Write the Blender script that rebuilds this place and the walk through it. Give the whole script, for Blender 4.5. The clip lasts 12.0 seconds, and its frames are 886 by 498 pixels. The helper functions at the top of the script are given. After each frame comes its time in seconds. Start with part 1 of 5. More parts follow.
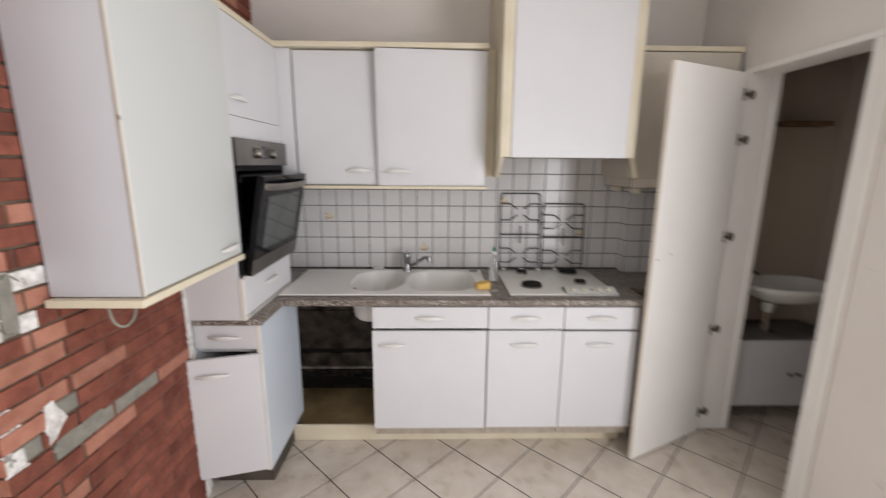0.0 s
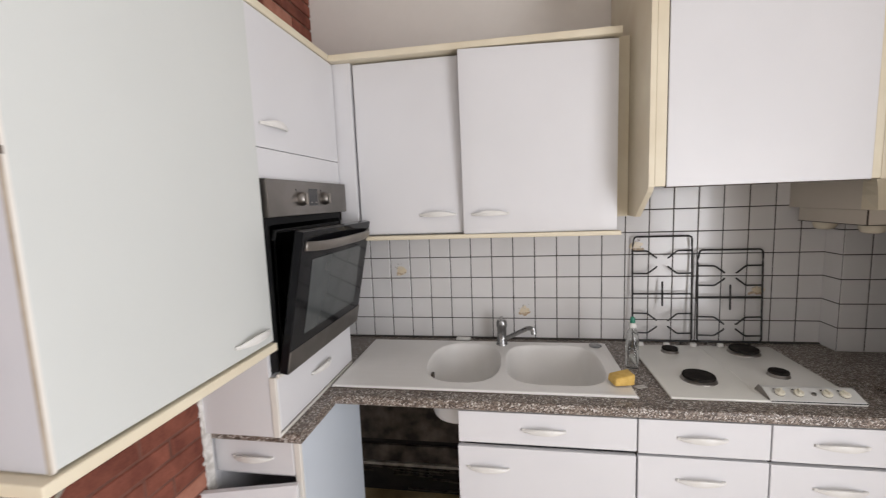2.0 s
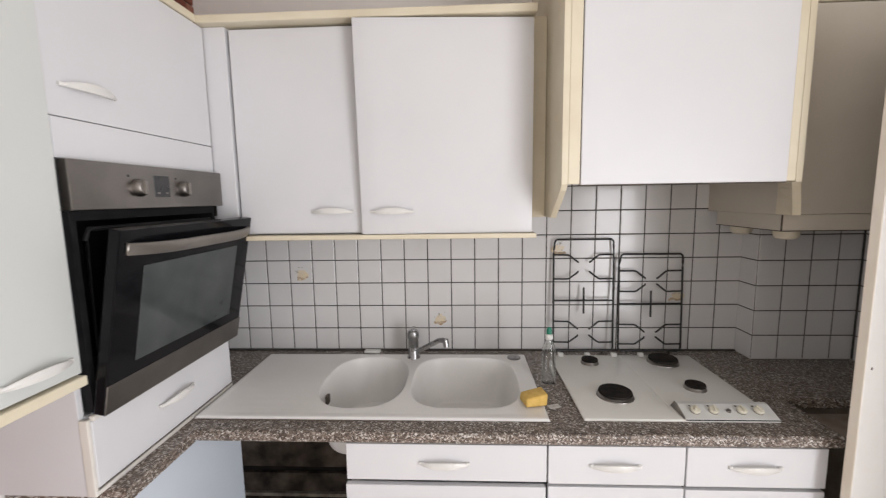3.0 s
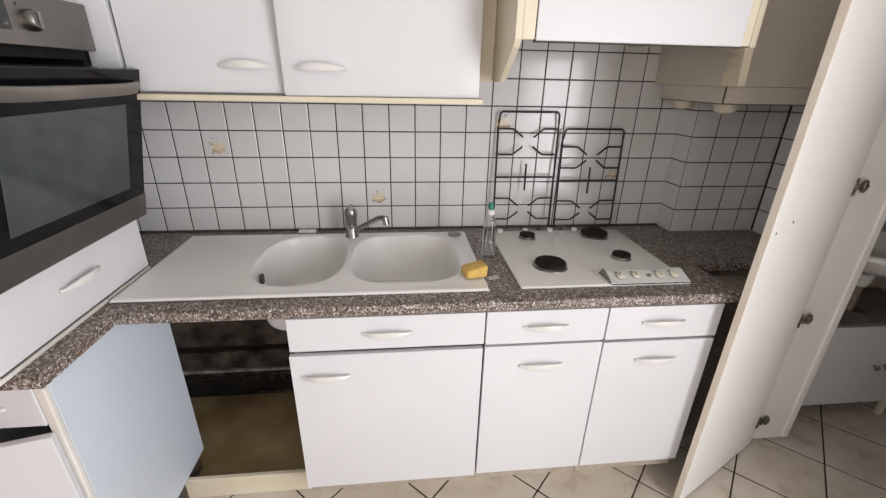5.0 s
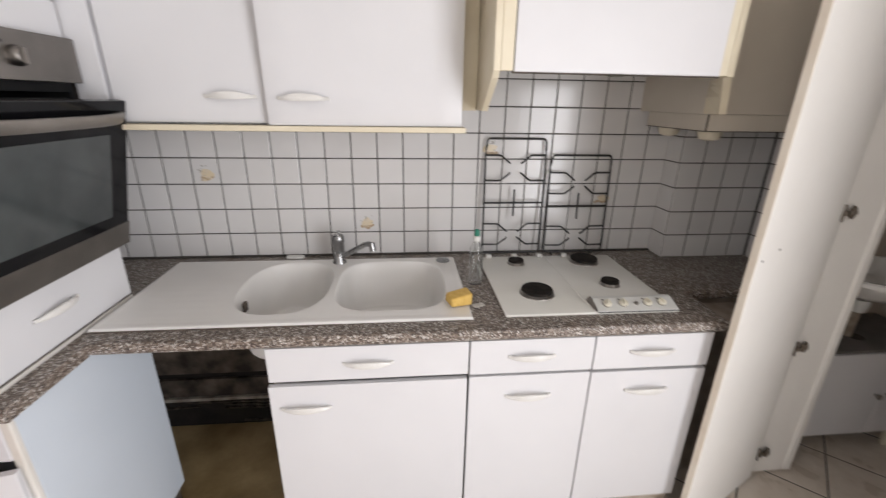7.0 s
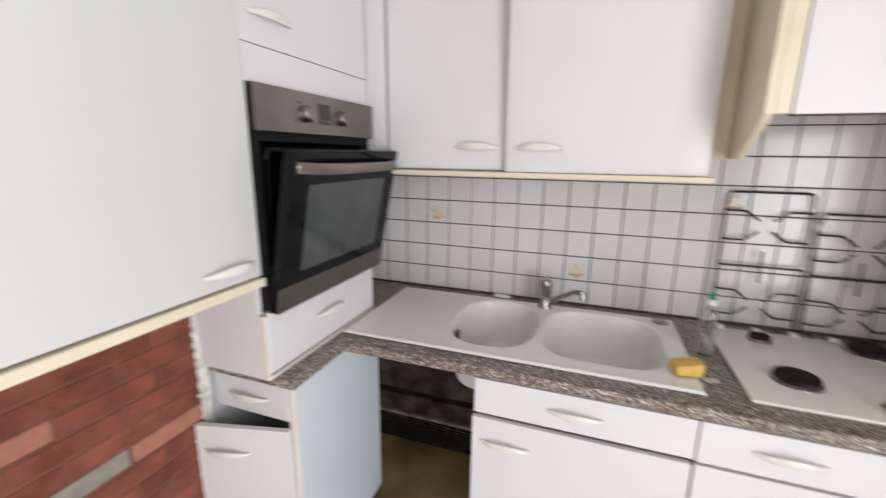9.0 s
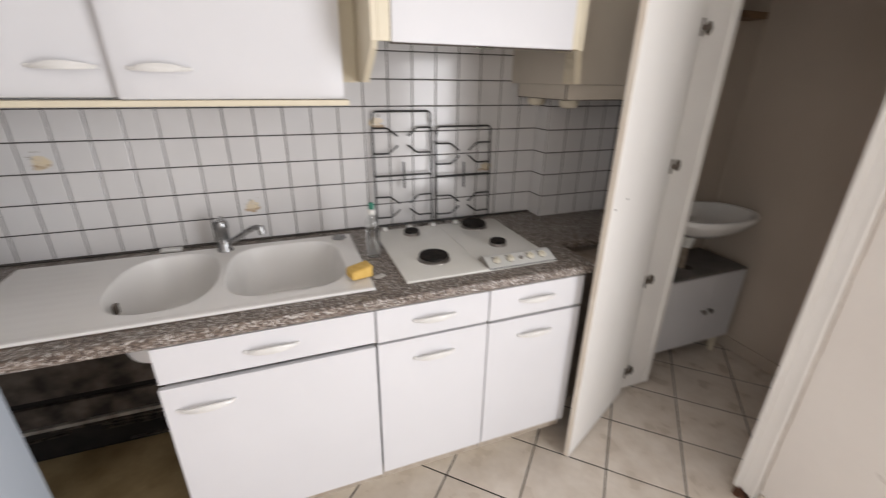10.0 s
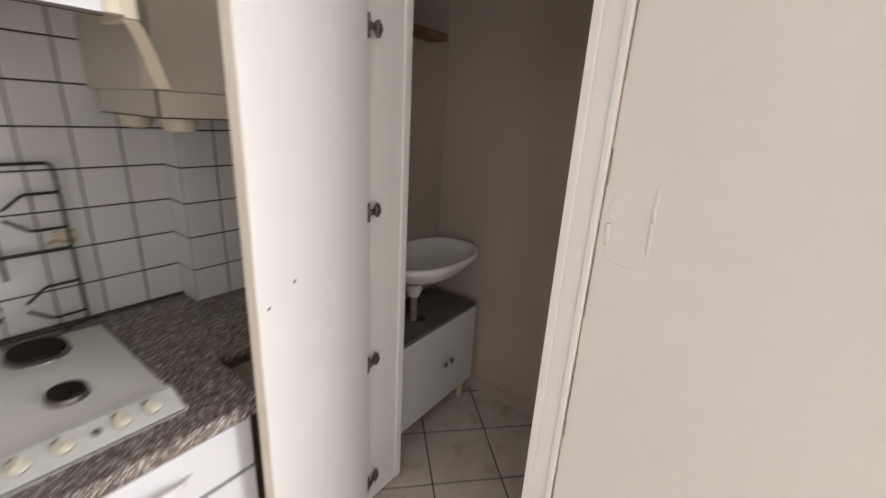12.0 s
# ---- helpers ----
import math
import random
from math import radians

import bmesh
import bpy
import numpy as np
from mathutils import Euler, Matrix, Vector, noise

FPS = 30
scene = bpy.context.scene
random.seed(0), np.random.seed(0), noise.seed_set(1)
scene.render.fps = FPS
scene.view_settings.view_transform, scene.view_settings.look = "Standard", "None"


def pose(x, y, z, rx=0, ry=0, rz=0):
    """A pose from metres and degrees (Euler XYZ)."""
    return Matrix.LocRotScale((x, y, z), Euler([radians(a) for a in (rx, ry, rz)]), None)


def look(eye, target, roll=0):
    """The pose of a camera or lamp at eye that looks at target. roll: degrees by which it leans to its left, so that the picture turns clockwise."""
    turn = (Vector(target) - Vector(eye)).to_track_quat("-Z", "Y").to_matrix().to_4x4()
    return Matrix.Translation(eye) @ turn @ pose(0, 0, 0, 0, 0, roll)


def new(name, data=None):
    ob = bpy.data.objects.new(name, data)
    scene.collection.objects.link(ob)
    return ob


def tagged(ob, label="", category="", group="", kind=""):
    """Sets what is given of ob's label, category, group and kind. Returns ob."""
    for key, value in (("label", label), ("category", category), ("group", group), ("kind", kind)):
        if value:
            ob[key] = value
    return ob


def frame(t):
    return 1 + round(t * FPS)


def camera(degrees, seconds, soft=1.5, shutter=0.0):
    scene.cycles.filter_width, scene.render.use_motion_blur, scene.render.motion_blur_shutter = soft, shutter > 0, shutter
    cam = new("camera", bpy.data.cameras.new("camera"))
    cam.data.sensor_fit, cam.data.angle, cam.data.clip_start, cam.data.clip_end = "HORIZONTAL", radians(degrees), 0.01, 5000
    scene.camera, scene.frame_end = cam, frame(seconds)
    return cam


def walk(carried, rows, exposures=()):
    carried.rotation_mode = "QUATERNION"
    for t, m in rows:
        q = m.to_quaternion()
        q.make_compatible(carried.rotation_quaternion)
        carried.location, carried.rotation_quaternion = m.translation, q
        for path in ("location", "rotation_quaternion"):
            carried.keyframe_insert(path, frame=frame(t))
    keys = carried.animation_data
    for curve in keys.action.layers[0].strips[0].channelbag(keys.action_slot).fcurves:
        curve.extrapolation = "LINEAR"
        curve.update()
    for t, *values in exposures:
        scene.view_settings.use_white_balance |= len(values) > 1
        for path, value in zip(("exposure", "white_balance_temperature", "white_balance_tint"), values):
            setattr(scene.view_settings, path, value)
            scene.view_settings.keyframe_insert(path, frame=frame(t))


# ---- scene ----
cam = camera(93.9, 12.0, soft=1.2, shutter=0.42)
PATH = [
    (0, (0.117, -0.007, 1.574), (0.155, 1.952, 1.171), 0.4),
    (0.5, (0.088, 0.183, 1.59), (-0.344, 2.118, 1.323), 0.8),
    (1, (0.045, 0.376, 1.59), (-0.541, 2.28, 1.423), -1.8),
    (1.5, (-0.015, 0.538, 1.601), (-0.515, 2.466, 1.417), -2.6),
    (2, (-0.004, 0.645, 1.593), (-0.336, 2.603, 1.358), -2.2),
    (2.5, (0.085, 0.784, 1.585), (-0.123, 2.761, 1.366), -1.4),
    (3, (0.15, 0.876, 1.578), (0.056, 2.859, 1.33), -0.9),
    (3.5, (0.158, 0.903, 1.58), (0.234, 2.876, 1.261), -0.8),
    (3.7, (0.151, 0.908, 1.574), (0.289, 2.868, 1.201), -0.4),
    (5.3, (0.135, 0.946, 1.513), (0.339, 2.767, 0.711), 1.3),
    (5.5, (0.134, 0.947, 1.514), (0.343, 2.766, 0.71), 1.3),
    (6, (0.173, 0.958, 1.518), (0.446, 2.774, 0.726), 1.4),
    (6.5, (0.217, 0.953, 1.527), (0.545, 2.777, 0.776), 1.3),
    (7, (0.199, 0.955, 1.534), (0.389, 2.827, 0.857), 1.0),
    (7.5, (0.112, 0.929, 1.532), (-0.258, 2.824, 1.01), 0.3),
    (7.7, (0.108, 0.904, 1.523), (-0.609, 2.722, 1.095), -0.1),
    (8.5, (0.075, 0.89, 1.518), (-0.99, 2.545, 1.165), 0.4),
    (9.3, (0.098, 0.938, 1.511), (-0.081, 2.848, 0.946), 1.1),
    (9.5, (0.125, 0.946, 1.524), (0.246, 2.835, 0.88), 1.4),
    (10, (0.189, 0.911, 1.519), (0.854, 2.637, 0.757), 0.9),
    (10.5, (0.277, 0.887, 1.511), (1.363, 2.374, 0.729), 0.8),
    (11, (0.441, 0.934, 1.507), (1.758, 2.258, 0.791), 2.5),
    (11.5, (0.603, 1.05, 1.487), (1.967, 2.341, 0.8), 3.5),
    (12, (0.82, 1.277, 1.485), (2.371, 2.384, 0.878), 3.3),
]
walk(cam, [(t, look(eye, target, roll)) for t, eye, target, roll in PATH],
     exposures=[(0.0, -0.32), (0.5, -0.17), (1.0, -0.16), (1.5, -0.2), (2.0, -0.22), (2.5, -0.16), (3.0, -0.1), (3.5, -0.05), (5.5, 0.0), (6.5, 0.02), (7.0, -0.02), (7.5, -0.1), (9.5, 0.0), (10.0, -0.03), (10.5, -0.14), (11.0, -0.17), (11.5, -0.06), (12.0, 0.08)])

# ---- world and lights ----
world = bpy.data.worlds.new("sky")
scene.world = world
world.use_nodes = True
wn = world.node_tree.nodes
sky = wn.new("ShaderNodeTexSky")
sky.sky_type = "NISHITA"
sky.sun_disc = False
sky.sun_elevation = radians(35)
sky.sun_rotation = radians(60)
wn["Background"].inputs["Strength"].default_value = 0.12
world.node_tree.links.new(sky.outputs["Color"], wn["Background"].inputs["Color"])


def area_lamp(name, m, wide, high, watts, colour):
    lamp = bpy.data.lights.new(name, "AREA")
    lamp.shape, lamp.size, lamp.size_y = "RECTANGLE", wide, high
    lamp.energy, lamp.color = watts, colour
    ob = new(name, lamp)
    ob.matrix_world = m
    return ob


# daylight in the opening of the glazed side door, the main light
area_lamp("side_daylight", look((1.738, -0.12, 1.18), (0.0, -0.12, 1.18)), 1.64, 2.05, 91, (0.958, 0.96, 1.0))
# fill lamp in the added, unseen window of the far left wall
area_lamp("left_fill", look((-2.59, -1.3, 1.5), (0.0, -1.3, 1.5)), 1.8, 1.4, 22, (1.0, 0.98, 0.985))
# weak fill lamp in the added, unseen window behind the walker
area_lamp("rear_fill", look((0.95, -2.29, 1.6), (0.95, 2.0, 1.6)), 1.3, 1.5, 3, (0.98, 0.98, 1.0))


# ---- materials ----
def surf(name, c1, c2, scale=8.0, rough=0.5, metal=0.0, fine=0.0, bump=0.0, bump_scale=200.0, rough_var=0.08, coat=0.0, per_object=0.0, spec=0.5):
    """Two colours mixed by broad and fine noise, with uneven gloss and relief."""
    m = bpy.data.materials.new(name)
    m.use_nodes = True
    t = m.node_tree
    n, k = t.nodes, t.links
    b = n["Principled BSDF"]
    geo = n.new("ShaderNodeNewGeometry")
    broad = n.new("ShaderNodeTexNoise")
    broad.inputs["Scale"].default_value = scale
    broad.inputs["Detail"].default_value = 5
    k.new(geo.outputs["Position"], broad.inputs["Vector"])
    grain = n.new("ShaderNodeTexNoise")
    grain.inputs["Scale"].default_value = bump_scale
    grain.inputs["Detail"].default_value = 3
    k.new(geo.outputs["Position"], grain.inputs["Vector"])
    ramp = n.new("ShaderNodeMapRange")
    ramp.inputs["From Min"].default_value = 0.35
    ramp.inputs["From Max"].default_value = 0.65
    k.new(broad.outputs["Fac"], ramp.inputs["Value"])
    mix = n.new("ShaderNodeMix")
    mix.data_type = "RGBA"
    mix.inputs["A"].default_value = (*c1, 1)
    mix.inputs["B"].default_value = (*c2, 1)
    k.new(ramp.outputs["Result"], mix.inputs["Factor"])
    out = mix.outputs["Result"]
    if fine or per_object:
        hsv = n.new("ShaderNodeHueSaturation")
        k.new(out, hsv.inputs["Color"])
        value = n.new("ShaderNodeMath")
        value.operation = "MULTIPLY_ADD"
        k.new(grain.outputs["Fac"], value.inputs[0])
        value.inputs[1].default_value = fine
        value.inputs[2].default_value = 1 - fine / 2
        last = value.outputs[0]
        if per_object:
            info = n.new("ShaderNodeObjectInfo")
            more = n.new("ShaderNodeMath")
            more.operation = "MULTIPLY_ADD"
            k.new(info.outputs["Random"], more.inputs[0])
            more.inputs[1].default_value = per_object
            k.new(last, more.inputs[2])
            less = n.new("ShaderNodeMath")
            less.operation = "SUBTRACT"
            k.new(more.outputs[0], less.inputs[0])
            less.inputs[1].default_value = per_object / 2
            last = less.outputs[0]
        k.new(last, hsv.inputs["Value"])
        out = hsv.outputs["Color"]
    k.new(out, b.inputs["Base Color"])
    gloss = n.new("ShaderNodeMapRange")
    gloss.inputs["To Min"].default_value = max(0.02, rough - rough_var)
    gloss.inputs["To Max"].default_value = min(1, rough + rough_var)
    k.new(broad.outputs["Fac"], gloss.inputs["Value"])
    k.new(gloss.outputs["Result"], b.inputs["Roughness"])
    b.inputs["Metallic"].default_value = metal
    b.inputs["Specular IOR Level"].default_value = spec
    b.inputs["Coat Weight"].default_value = coat
    if bump:
        rel = n.new("ShaderNodeBump")
        rel.inputs["Strength"].default_value = bump
        rel.inputs["Distance"].default_value = 0.002
        k.new(grain.outputs["Fac"], rel.inputs["Height"])
        k.new(rel.outputs["Normal"], b.inputs["Normal"])
    return m


# white laminate tinted green and dimmed in colour to offset the side light
TALL_DOOR = surf("dimmed_greenish_laminate", (0.605, 0.62, 0.60), (0.575, 0.59, 0.57), 1.6, 0.4, bump=0.04, bump_scale=500)
LAMINATE = surf("white_laminate", (0.70, 0.695, 0.71), (0.67, 0.665, 0.68), 2.5, 0.42, bump=0.04, bump_scale=500)
# white laminate with the blue of the sky light mixed into its colour
SIDE_PANEL = surf("skylit_side_laminate", (0.62, 0.67, 0.73), (0.58, 0.63, 0.69), 2.5, 0.45, bump=0.04, bump_scale=500)
# white laminate greyed in colour for the shaded side of the tall cabinet
TALL_SIDE = surf("shaded_lavender_laminate", (0.575, 0.572, 0.605), (0.545, 0.54, 0.575), 2.5, 0.45, bump=0.04, bump_scale=500)
CREAM = surf("cream_trim", (0.74, 0.67, 0.52), (0.68, 0.60, 0.45), 6, 0.45, bump=0.05)
# near-black fill for gaps, holes and recesses, their shade put into colour
INNER_DARK = surf("void_shade_fill", (0.10, 0.08, 0.065), (0.05, 0.04, 0.03), 6, 0.8)
HANDLE = surf("satin_handle_plastic", (0.735, 0.72, 0.695), (0.68, 0.665, 0.635), 20, 0.3)
ENAMEL = surf("white_enamel", (0.81, 0.795, 0.75), (0.77, 0.755, 0.70), 5, 0.22, rough_var=0.06)
CERAMIC = surf("sink_composite", (0.845, 0.825, 0.80), (0.81, 0.79, 0.76), 4, 0.33, fine=0.10, bump_scale=600)
PORCELAIN = surf("white_porcelain", (0.86, 0.845, 0.815), (0.82, 0.805, 0.775), 5, 0.12)
CHROME = surf("worn_chrome", (0.40, 0.40, 0.40), (0.30, 0.30, 0.30), 30, 0.28, metal=1.0)
PANEL_STEEL = surf("dull_brushed_steel", (0.27, 0.25, 0.232), (0.20, 0.186, 0.172), 5, 0.38, metal=1.0, fine=0.15, bump_scale=300)
STEEL = surf("brushed_steel", (0.36, 0.335, 0.31), (0.29, 0.27, 0.25), 6, 0.42, metal=1.0, fine=0.15, bump_scale=300)
BLACK_IRON = surf("black_enamelled_wire", (0.012, 0.012, 0.013), (0.03, 0.028, 0.026), 40, 0.45)
BURNER = surf("burnt_burner_cap", (0.020, 0.015, 0.012), (0.008, 0.007, 0.006), 60, 0.7, bump=0.3, spec=0.2)
OVEN_BLACK = surf("oven_black_enamel", (0.008, 0.008, 0.009), (0.014, 0.014, 0.014), 20, 0.6, spec=0.2)
OVEN_GLASS = surf("black_oven_glass", (0.005, 0.005, 0.006), (0.008, 0.008, 0.009), 3, 0.10, rough_var=0.05, spec=0.13)
OVEN_WINDOW = surf("oven_window_glass", (0.062, 0.07, 0.071), (0.034, 0.04, 0.041), 5, 0.10, rough_var=0.05, spec=0.5)
DISPLAY = surf("oven_display", (0.02, 0.02, 0.022), (0.03, 0.03, 0.03), 30, 0.2)
WALL = surf("off_white_wall_paint", (0.80, 0.76, 0.715), (0.765, 0.72, 0.675), 1.6, 0.7, fine=0.04, bump=0.35, bump_scale=22)
CEIL = surf("white_ceiling_paint", (0.86, 0.845, 0.82), (0.83, 0.81, 0.78), 2, 0.85, bump=0.1, bump_scale=120)
WC_WALL = surf("beige_washroom_paint", (0.53, 0.455, 0.38), (0.47, 0.40, 0.33), 1.5, 0.8, bump=0.15, bump_scale=90)
DOOR_PAINT = surf("ivory_door_paint", (0.865, 0.845, 0.81), (0.83, 0.805, 0.77), 3, 0.45, fine=0.03, bump=0.06, bump_scale=60)
DOOR_EDGE = surf("bare_door_edge", (0.70, 0.62, 0.52), (0.76, 0.70, 0.61), 9, 0.6)
HINGE = surf("tarnished_hinge_metal", (0.10, 0.075, 0.055), (0.20, 0.175, 0.15), 60, 0.45, metal=0.7)
TILE = surf("white_glazed_tile", (0.715, 0.70, 0.692), (0.675, 0.658, 0.647), 4, 0.16, per_object=0.05, rough_var=0.05)
GROUT = surf("dark_grout", (0.045, 0.040, 0.036), (0.075, 0.066, 0.058), 40, 0.9)
FLOOR_GROUT = surf("floor_grout", (0.028, 0.024, 0.02), (0.05, 0.042, 0.035), 20, 0.9)
FLOOR_TILE = surf("mottled_cream_floor_tile", (0.58, 0.505, 0.425), (0.67, 0.605, 0.53), 9, 0.30, fine=0.14, bump_scale=40, per_object=0.06, rough_var=0.12)
SKIRT_TILE = surf("skirting_paint", (0.70, 0.63, 0.54), (0.62, 0.55, 0.46), 8, 0.5)
BRICK = surf("red_brick", (0.245, 0.085, 0.057), (0.155, 0.051, 0.036), 14, 0.9, fine=0.4, bump=0.6, bump_scale=160, per_object=0.4, spec=0.2)
PALE_BRICK = surf("pale_orange_brick", (0.40, 0.185, 0.13), (0.32, 0.135, 0.092), 18, 0.9, fine=0.3, bump=0.5, bump_scale=160, per_object=0.25, spec=0.2)
MORTAR = surf("brown_mortar", (0.15, 0.108, 0.075), (0.085, 0.062, 0.044), 25, 0.95, fine=0.4, bump=0.6, bump_scale=220)
FILLER = surf("smeared_grey_cement", (0.27, 0.255, 0.215), (0.20, 0.19, 0.16), 22, 0.9, fine=0.25, bump=0.5, bump_scale=120)
PLASTER = surf("chipped_white_plaster", (0.78, 0.76, 0.735), (0.50, 0.475, 0.44), 38, 0.9, fine=0.3, bump=0.7, bump_scale=90)
# grimy wall, taken nearly to black for the shade inside the bay
SHADED_GRIME = surf("shaded_grimy_wall", (0.022, 0.017, 0.013), (0.008, 0.006, 0.005), 11, 0.9, fine=0.5, bump=0.6, bump_scale=60)
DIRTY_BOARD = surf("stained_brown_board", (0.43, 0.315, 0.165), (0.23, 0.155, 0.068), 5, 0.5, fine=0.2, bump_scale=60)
SPONGE = surf("yellow_sponge", (0.74, 0.50, 0.15), (0.66, 0.42, 0.11), 60, 0.95, bump=0.9, bump_scale=300)
GREEN_CAP = surf("green_plastic_cap", (0.02, 0.22, 0.14), (0.015, 0.17, 0.11), 30, 0.35)
WHITE_PLASTIC = surf("white_plastic", (0.74, 0.73, 0.70), (0.68, 0.67, 0.64), 20, 0.4)
OLD_PLASTIC = surf("yellowed_plastic", (0.66, 0.60, 0.48), (0.58, 0.52, 0.40), 20, 0.4)
DECAL = surf("faded_brown_decal", (0.42, 0.30, 0.19), (0.55, 0.44, 0.32), 90, 0.25)
DECAL_PALE = surf("faded_cream_decal", (0.74, 0.63, 0.44), (0.70, 0.61, 0.48), 60, 0.25)
DECAL_DARK = surf("faded_grey_decal", (0.33, 0.30, 0.27), (0.50, 0.48, 0.43), 120, 0.25)
OLD_PIPE = surf("grimy_painted_batten", (0.44, 0.40, 0.34), (0.22, 0.19, 0.16), 18, 0.6)
STRIP = surf("off_white_control_strip", (0.66, 0.655, 0.63), (0.60, 0.595, 0.565), 9, 0.3)
TAN_EDGE = surf("tan_board_edge", (0.36, 0.30, 0.235), (0.45, 0.39, 0.32), 25, 0.7)
PIPE_BROWN = surf("grimy_waste_pipe", (0.34, 0.28, 0.22), (0.22, 0.17, 0.13), 30, 0.5)
# dull ivory that carries the shade of the corner beside the hood
SHADED_IVORY = surf("shaded_ivory_laminate", (0.62, 0.565, 0.485), (0.57, 0.515, 0.435), 4, 0.45)
CREAM_PLASTIC = surf("cream_plastic", (0.70, 0.66, 0.55), (0.64, 0.60, 0.48), 20, 0.4)
LEDGE_BROWN = surf("dusty_brown_ledge", (0.34, 0.285, 0.235), (0.25, 0.205, 0.165), 18, 0.7, fine=0.2)
DARK_LEDGE = surf("dark_brown_ledge", (0.15, 0.115, 0.09), (0.09, 0.07, 0.055), 30, 0.6, fine=0.3)
SEAL_GREY = surf("grey_seal", (0.42, 0.41, 0.40), (0.36, 0.35, 0.34), 12, 0.6)
PALE_EDGE = surf("pale_edging", (0.74, 0.71, 0.665), (0.69, 0.655, 0.60), 10, 0.5)
GREY_TOP = surf("grey_laminate_top", (0.17, 0.155, 0.145), (0.13, 0.12, 0.11), 8, 0.6)
WOOD = surf("brown_wood", (0.22, 0.13, 0.07), (0.15, 0.085, 0.045), 12, 0.6)
RUST = surf("rotten_wood", (0.13, 0.055, 0.028), (0.06, 0.028, 0.016), 60, 0.9, bump=0.8)
PVC = surf("white_window_plastic", (0.78, 0.79, 0.80), (0.75, 0.76, 0.77), 4, 0.3)
RUBBER = surf("dark_seal", (0.06, 0.055, 0.05), (0.09, 0.085, 0.08), 20, 0.7)


def glass_material(name, colour, rough=0.02):
    m = bpy.data.materials.new(name)
    m.use_nodes = True
    b = m.node_tree.nodes["Principled BSDF"]
    b.inputs["Base Color"].default_value = (*colour, 1)
    b.inputs["Transmission Weight"].default_value = 1
    b.inputs["Roughness"].default_value = rough
    b.inputs["IOR"].default_value = 1.45
    return m


GLASS = glass_material("clear_glass", (0.97, 0.98, 0.98))
BOTTLE = glass_material("clear_bottle_plastic", (0.97, 0.98, 0.975), 0.06)
LENS = glass_material("greenish_lamp_lens", (0.55, 0.62, 0.45), 0.25)


def granite():
    """Postformed worktop: brown and grey flakes with pale chips."""
    m = bpy.data.materials.new("speckled_worktop_laminate")
    m.use_nodes = True
    t = m.node_tree
    n, k = t.nodes, t.links
    b = n["Principled BSDF"]
    geo = n.new("ShaderNodeNewGeometry")
    warp = n.new("ShaderNodeTexNoise")
    warp.inputs["Scale"].default_value = 45
    warp.inputs["Detail"].default_value = 4
    k.new(geo.outputs["Position"], warp.inputs["Vector"])
    shift = n.new("ShaderNodeVectorMath")
    shift.operation = "MULTIPLY_ADD"
    shift.inputs[1].default_value = (0.03, 0.03, 0.03)
    k.new(warp.outputs["Color"], shift.inputs[0])
    k.new(geo.outputs["Position"], shift.inputs[2])
    cells = n.new("ShaderNodeTexVoronoi")
    cells.inputs["Scale"].default_value = 255
    k.new(shift.outputs[0], cells.inputs["Vector"])
    sep = n.new("ShaderNodeSeparateColor")
    k.new(cells.outputs["Color"], sep.inputs["Color"])
    ramp = n.new("ShaderNodeValToRGB")
    e = ramp.color_ramp
    e.interpolation = "CONSTANT"
    e.elements[0].color = (0.066, 0.049, 0.039, 1)
    e.elements[1].position, e.elements[1].color = 0.30, (0.145, 0.11, 0.088, 1)
    for at, c in ((0.58, (0.23, 0.183, 0.15)), (0.74, (0.34, 0.29, 0.252)), (0.86, (0.60, 0.57, 0.535))):
        e.elements.new(at).color = (*c, 1)
    k.new(sep.outputs["Red"], ramp.inputs["Fac"])
    k.new(ramp.outputs["Color"], b.inputs["Base Color"])
    wear = n.new("ShaderNodeTexNoise")
    wear.inputs["Scale"].default_value = 6
    k.new(geo.outputs["Position"], wear.inputs["Vector"])
    gloss = n.new("ShaderNodeMapRange")
    gloss.inputs["To Min"].default_value, gloss.inputs["To Max"].default_value = 0.28, 0.5
    k.new(wear.outputs["Fac"], gloss.inputs["Value"])
    k.new(gloss.outputs["Result"], b.inputs["Roughness"])
    return m


GRANITE = granite()


# ---- building helpers ----
def box(bm, x0, x1, y0, y1, z0, z1, b=0.0, seg=2):
    """A box, its edges rounded by b."""
    made = bmesh.ops.create_cube(bm, size=1.0)["verts"]
    bmesh.ops.scale(bm, vec=(x1 - x0, y1 - y0, z1 - z0), verts=made)
    bmesh.ops.translate(bm, vec=((x0 + x1) / 2, (y0 + y1) / 2, (z0 + z1) / 2), verts=made)
    if b:
        edges = list({e for v in made for e in v.link_edges})
        bmesh.ops.bevel(bm, geom=edges, offset=b, segments=seg, affect="EDGES", profile=0.5, clamp_overlap=True)
    return bm


def rod(bm, a, c, r, sides=8, r2=None):
    """A straight round bar from a to c."""
    a, c = Vector(a), Vector(c)
    m = Matrix.Translation((a + c) / 2) @ (c - a).to_track_quat("Z", "Y").to_matrix().to_4x4()
    bmesh.ops.create_cone(bm, cap_ends=True, segments=sides, radius1=r, radius2=r if r2 is None else r2, depth=(c - a).length, matrix=m)
    return bm


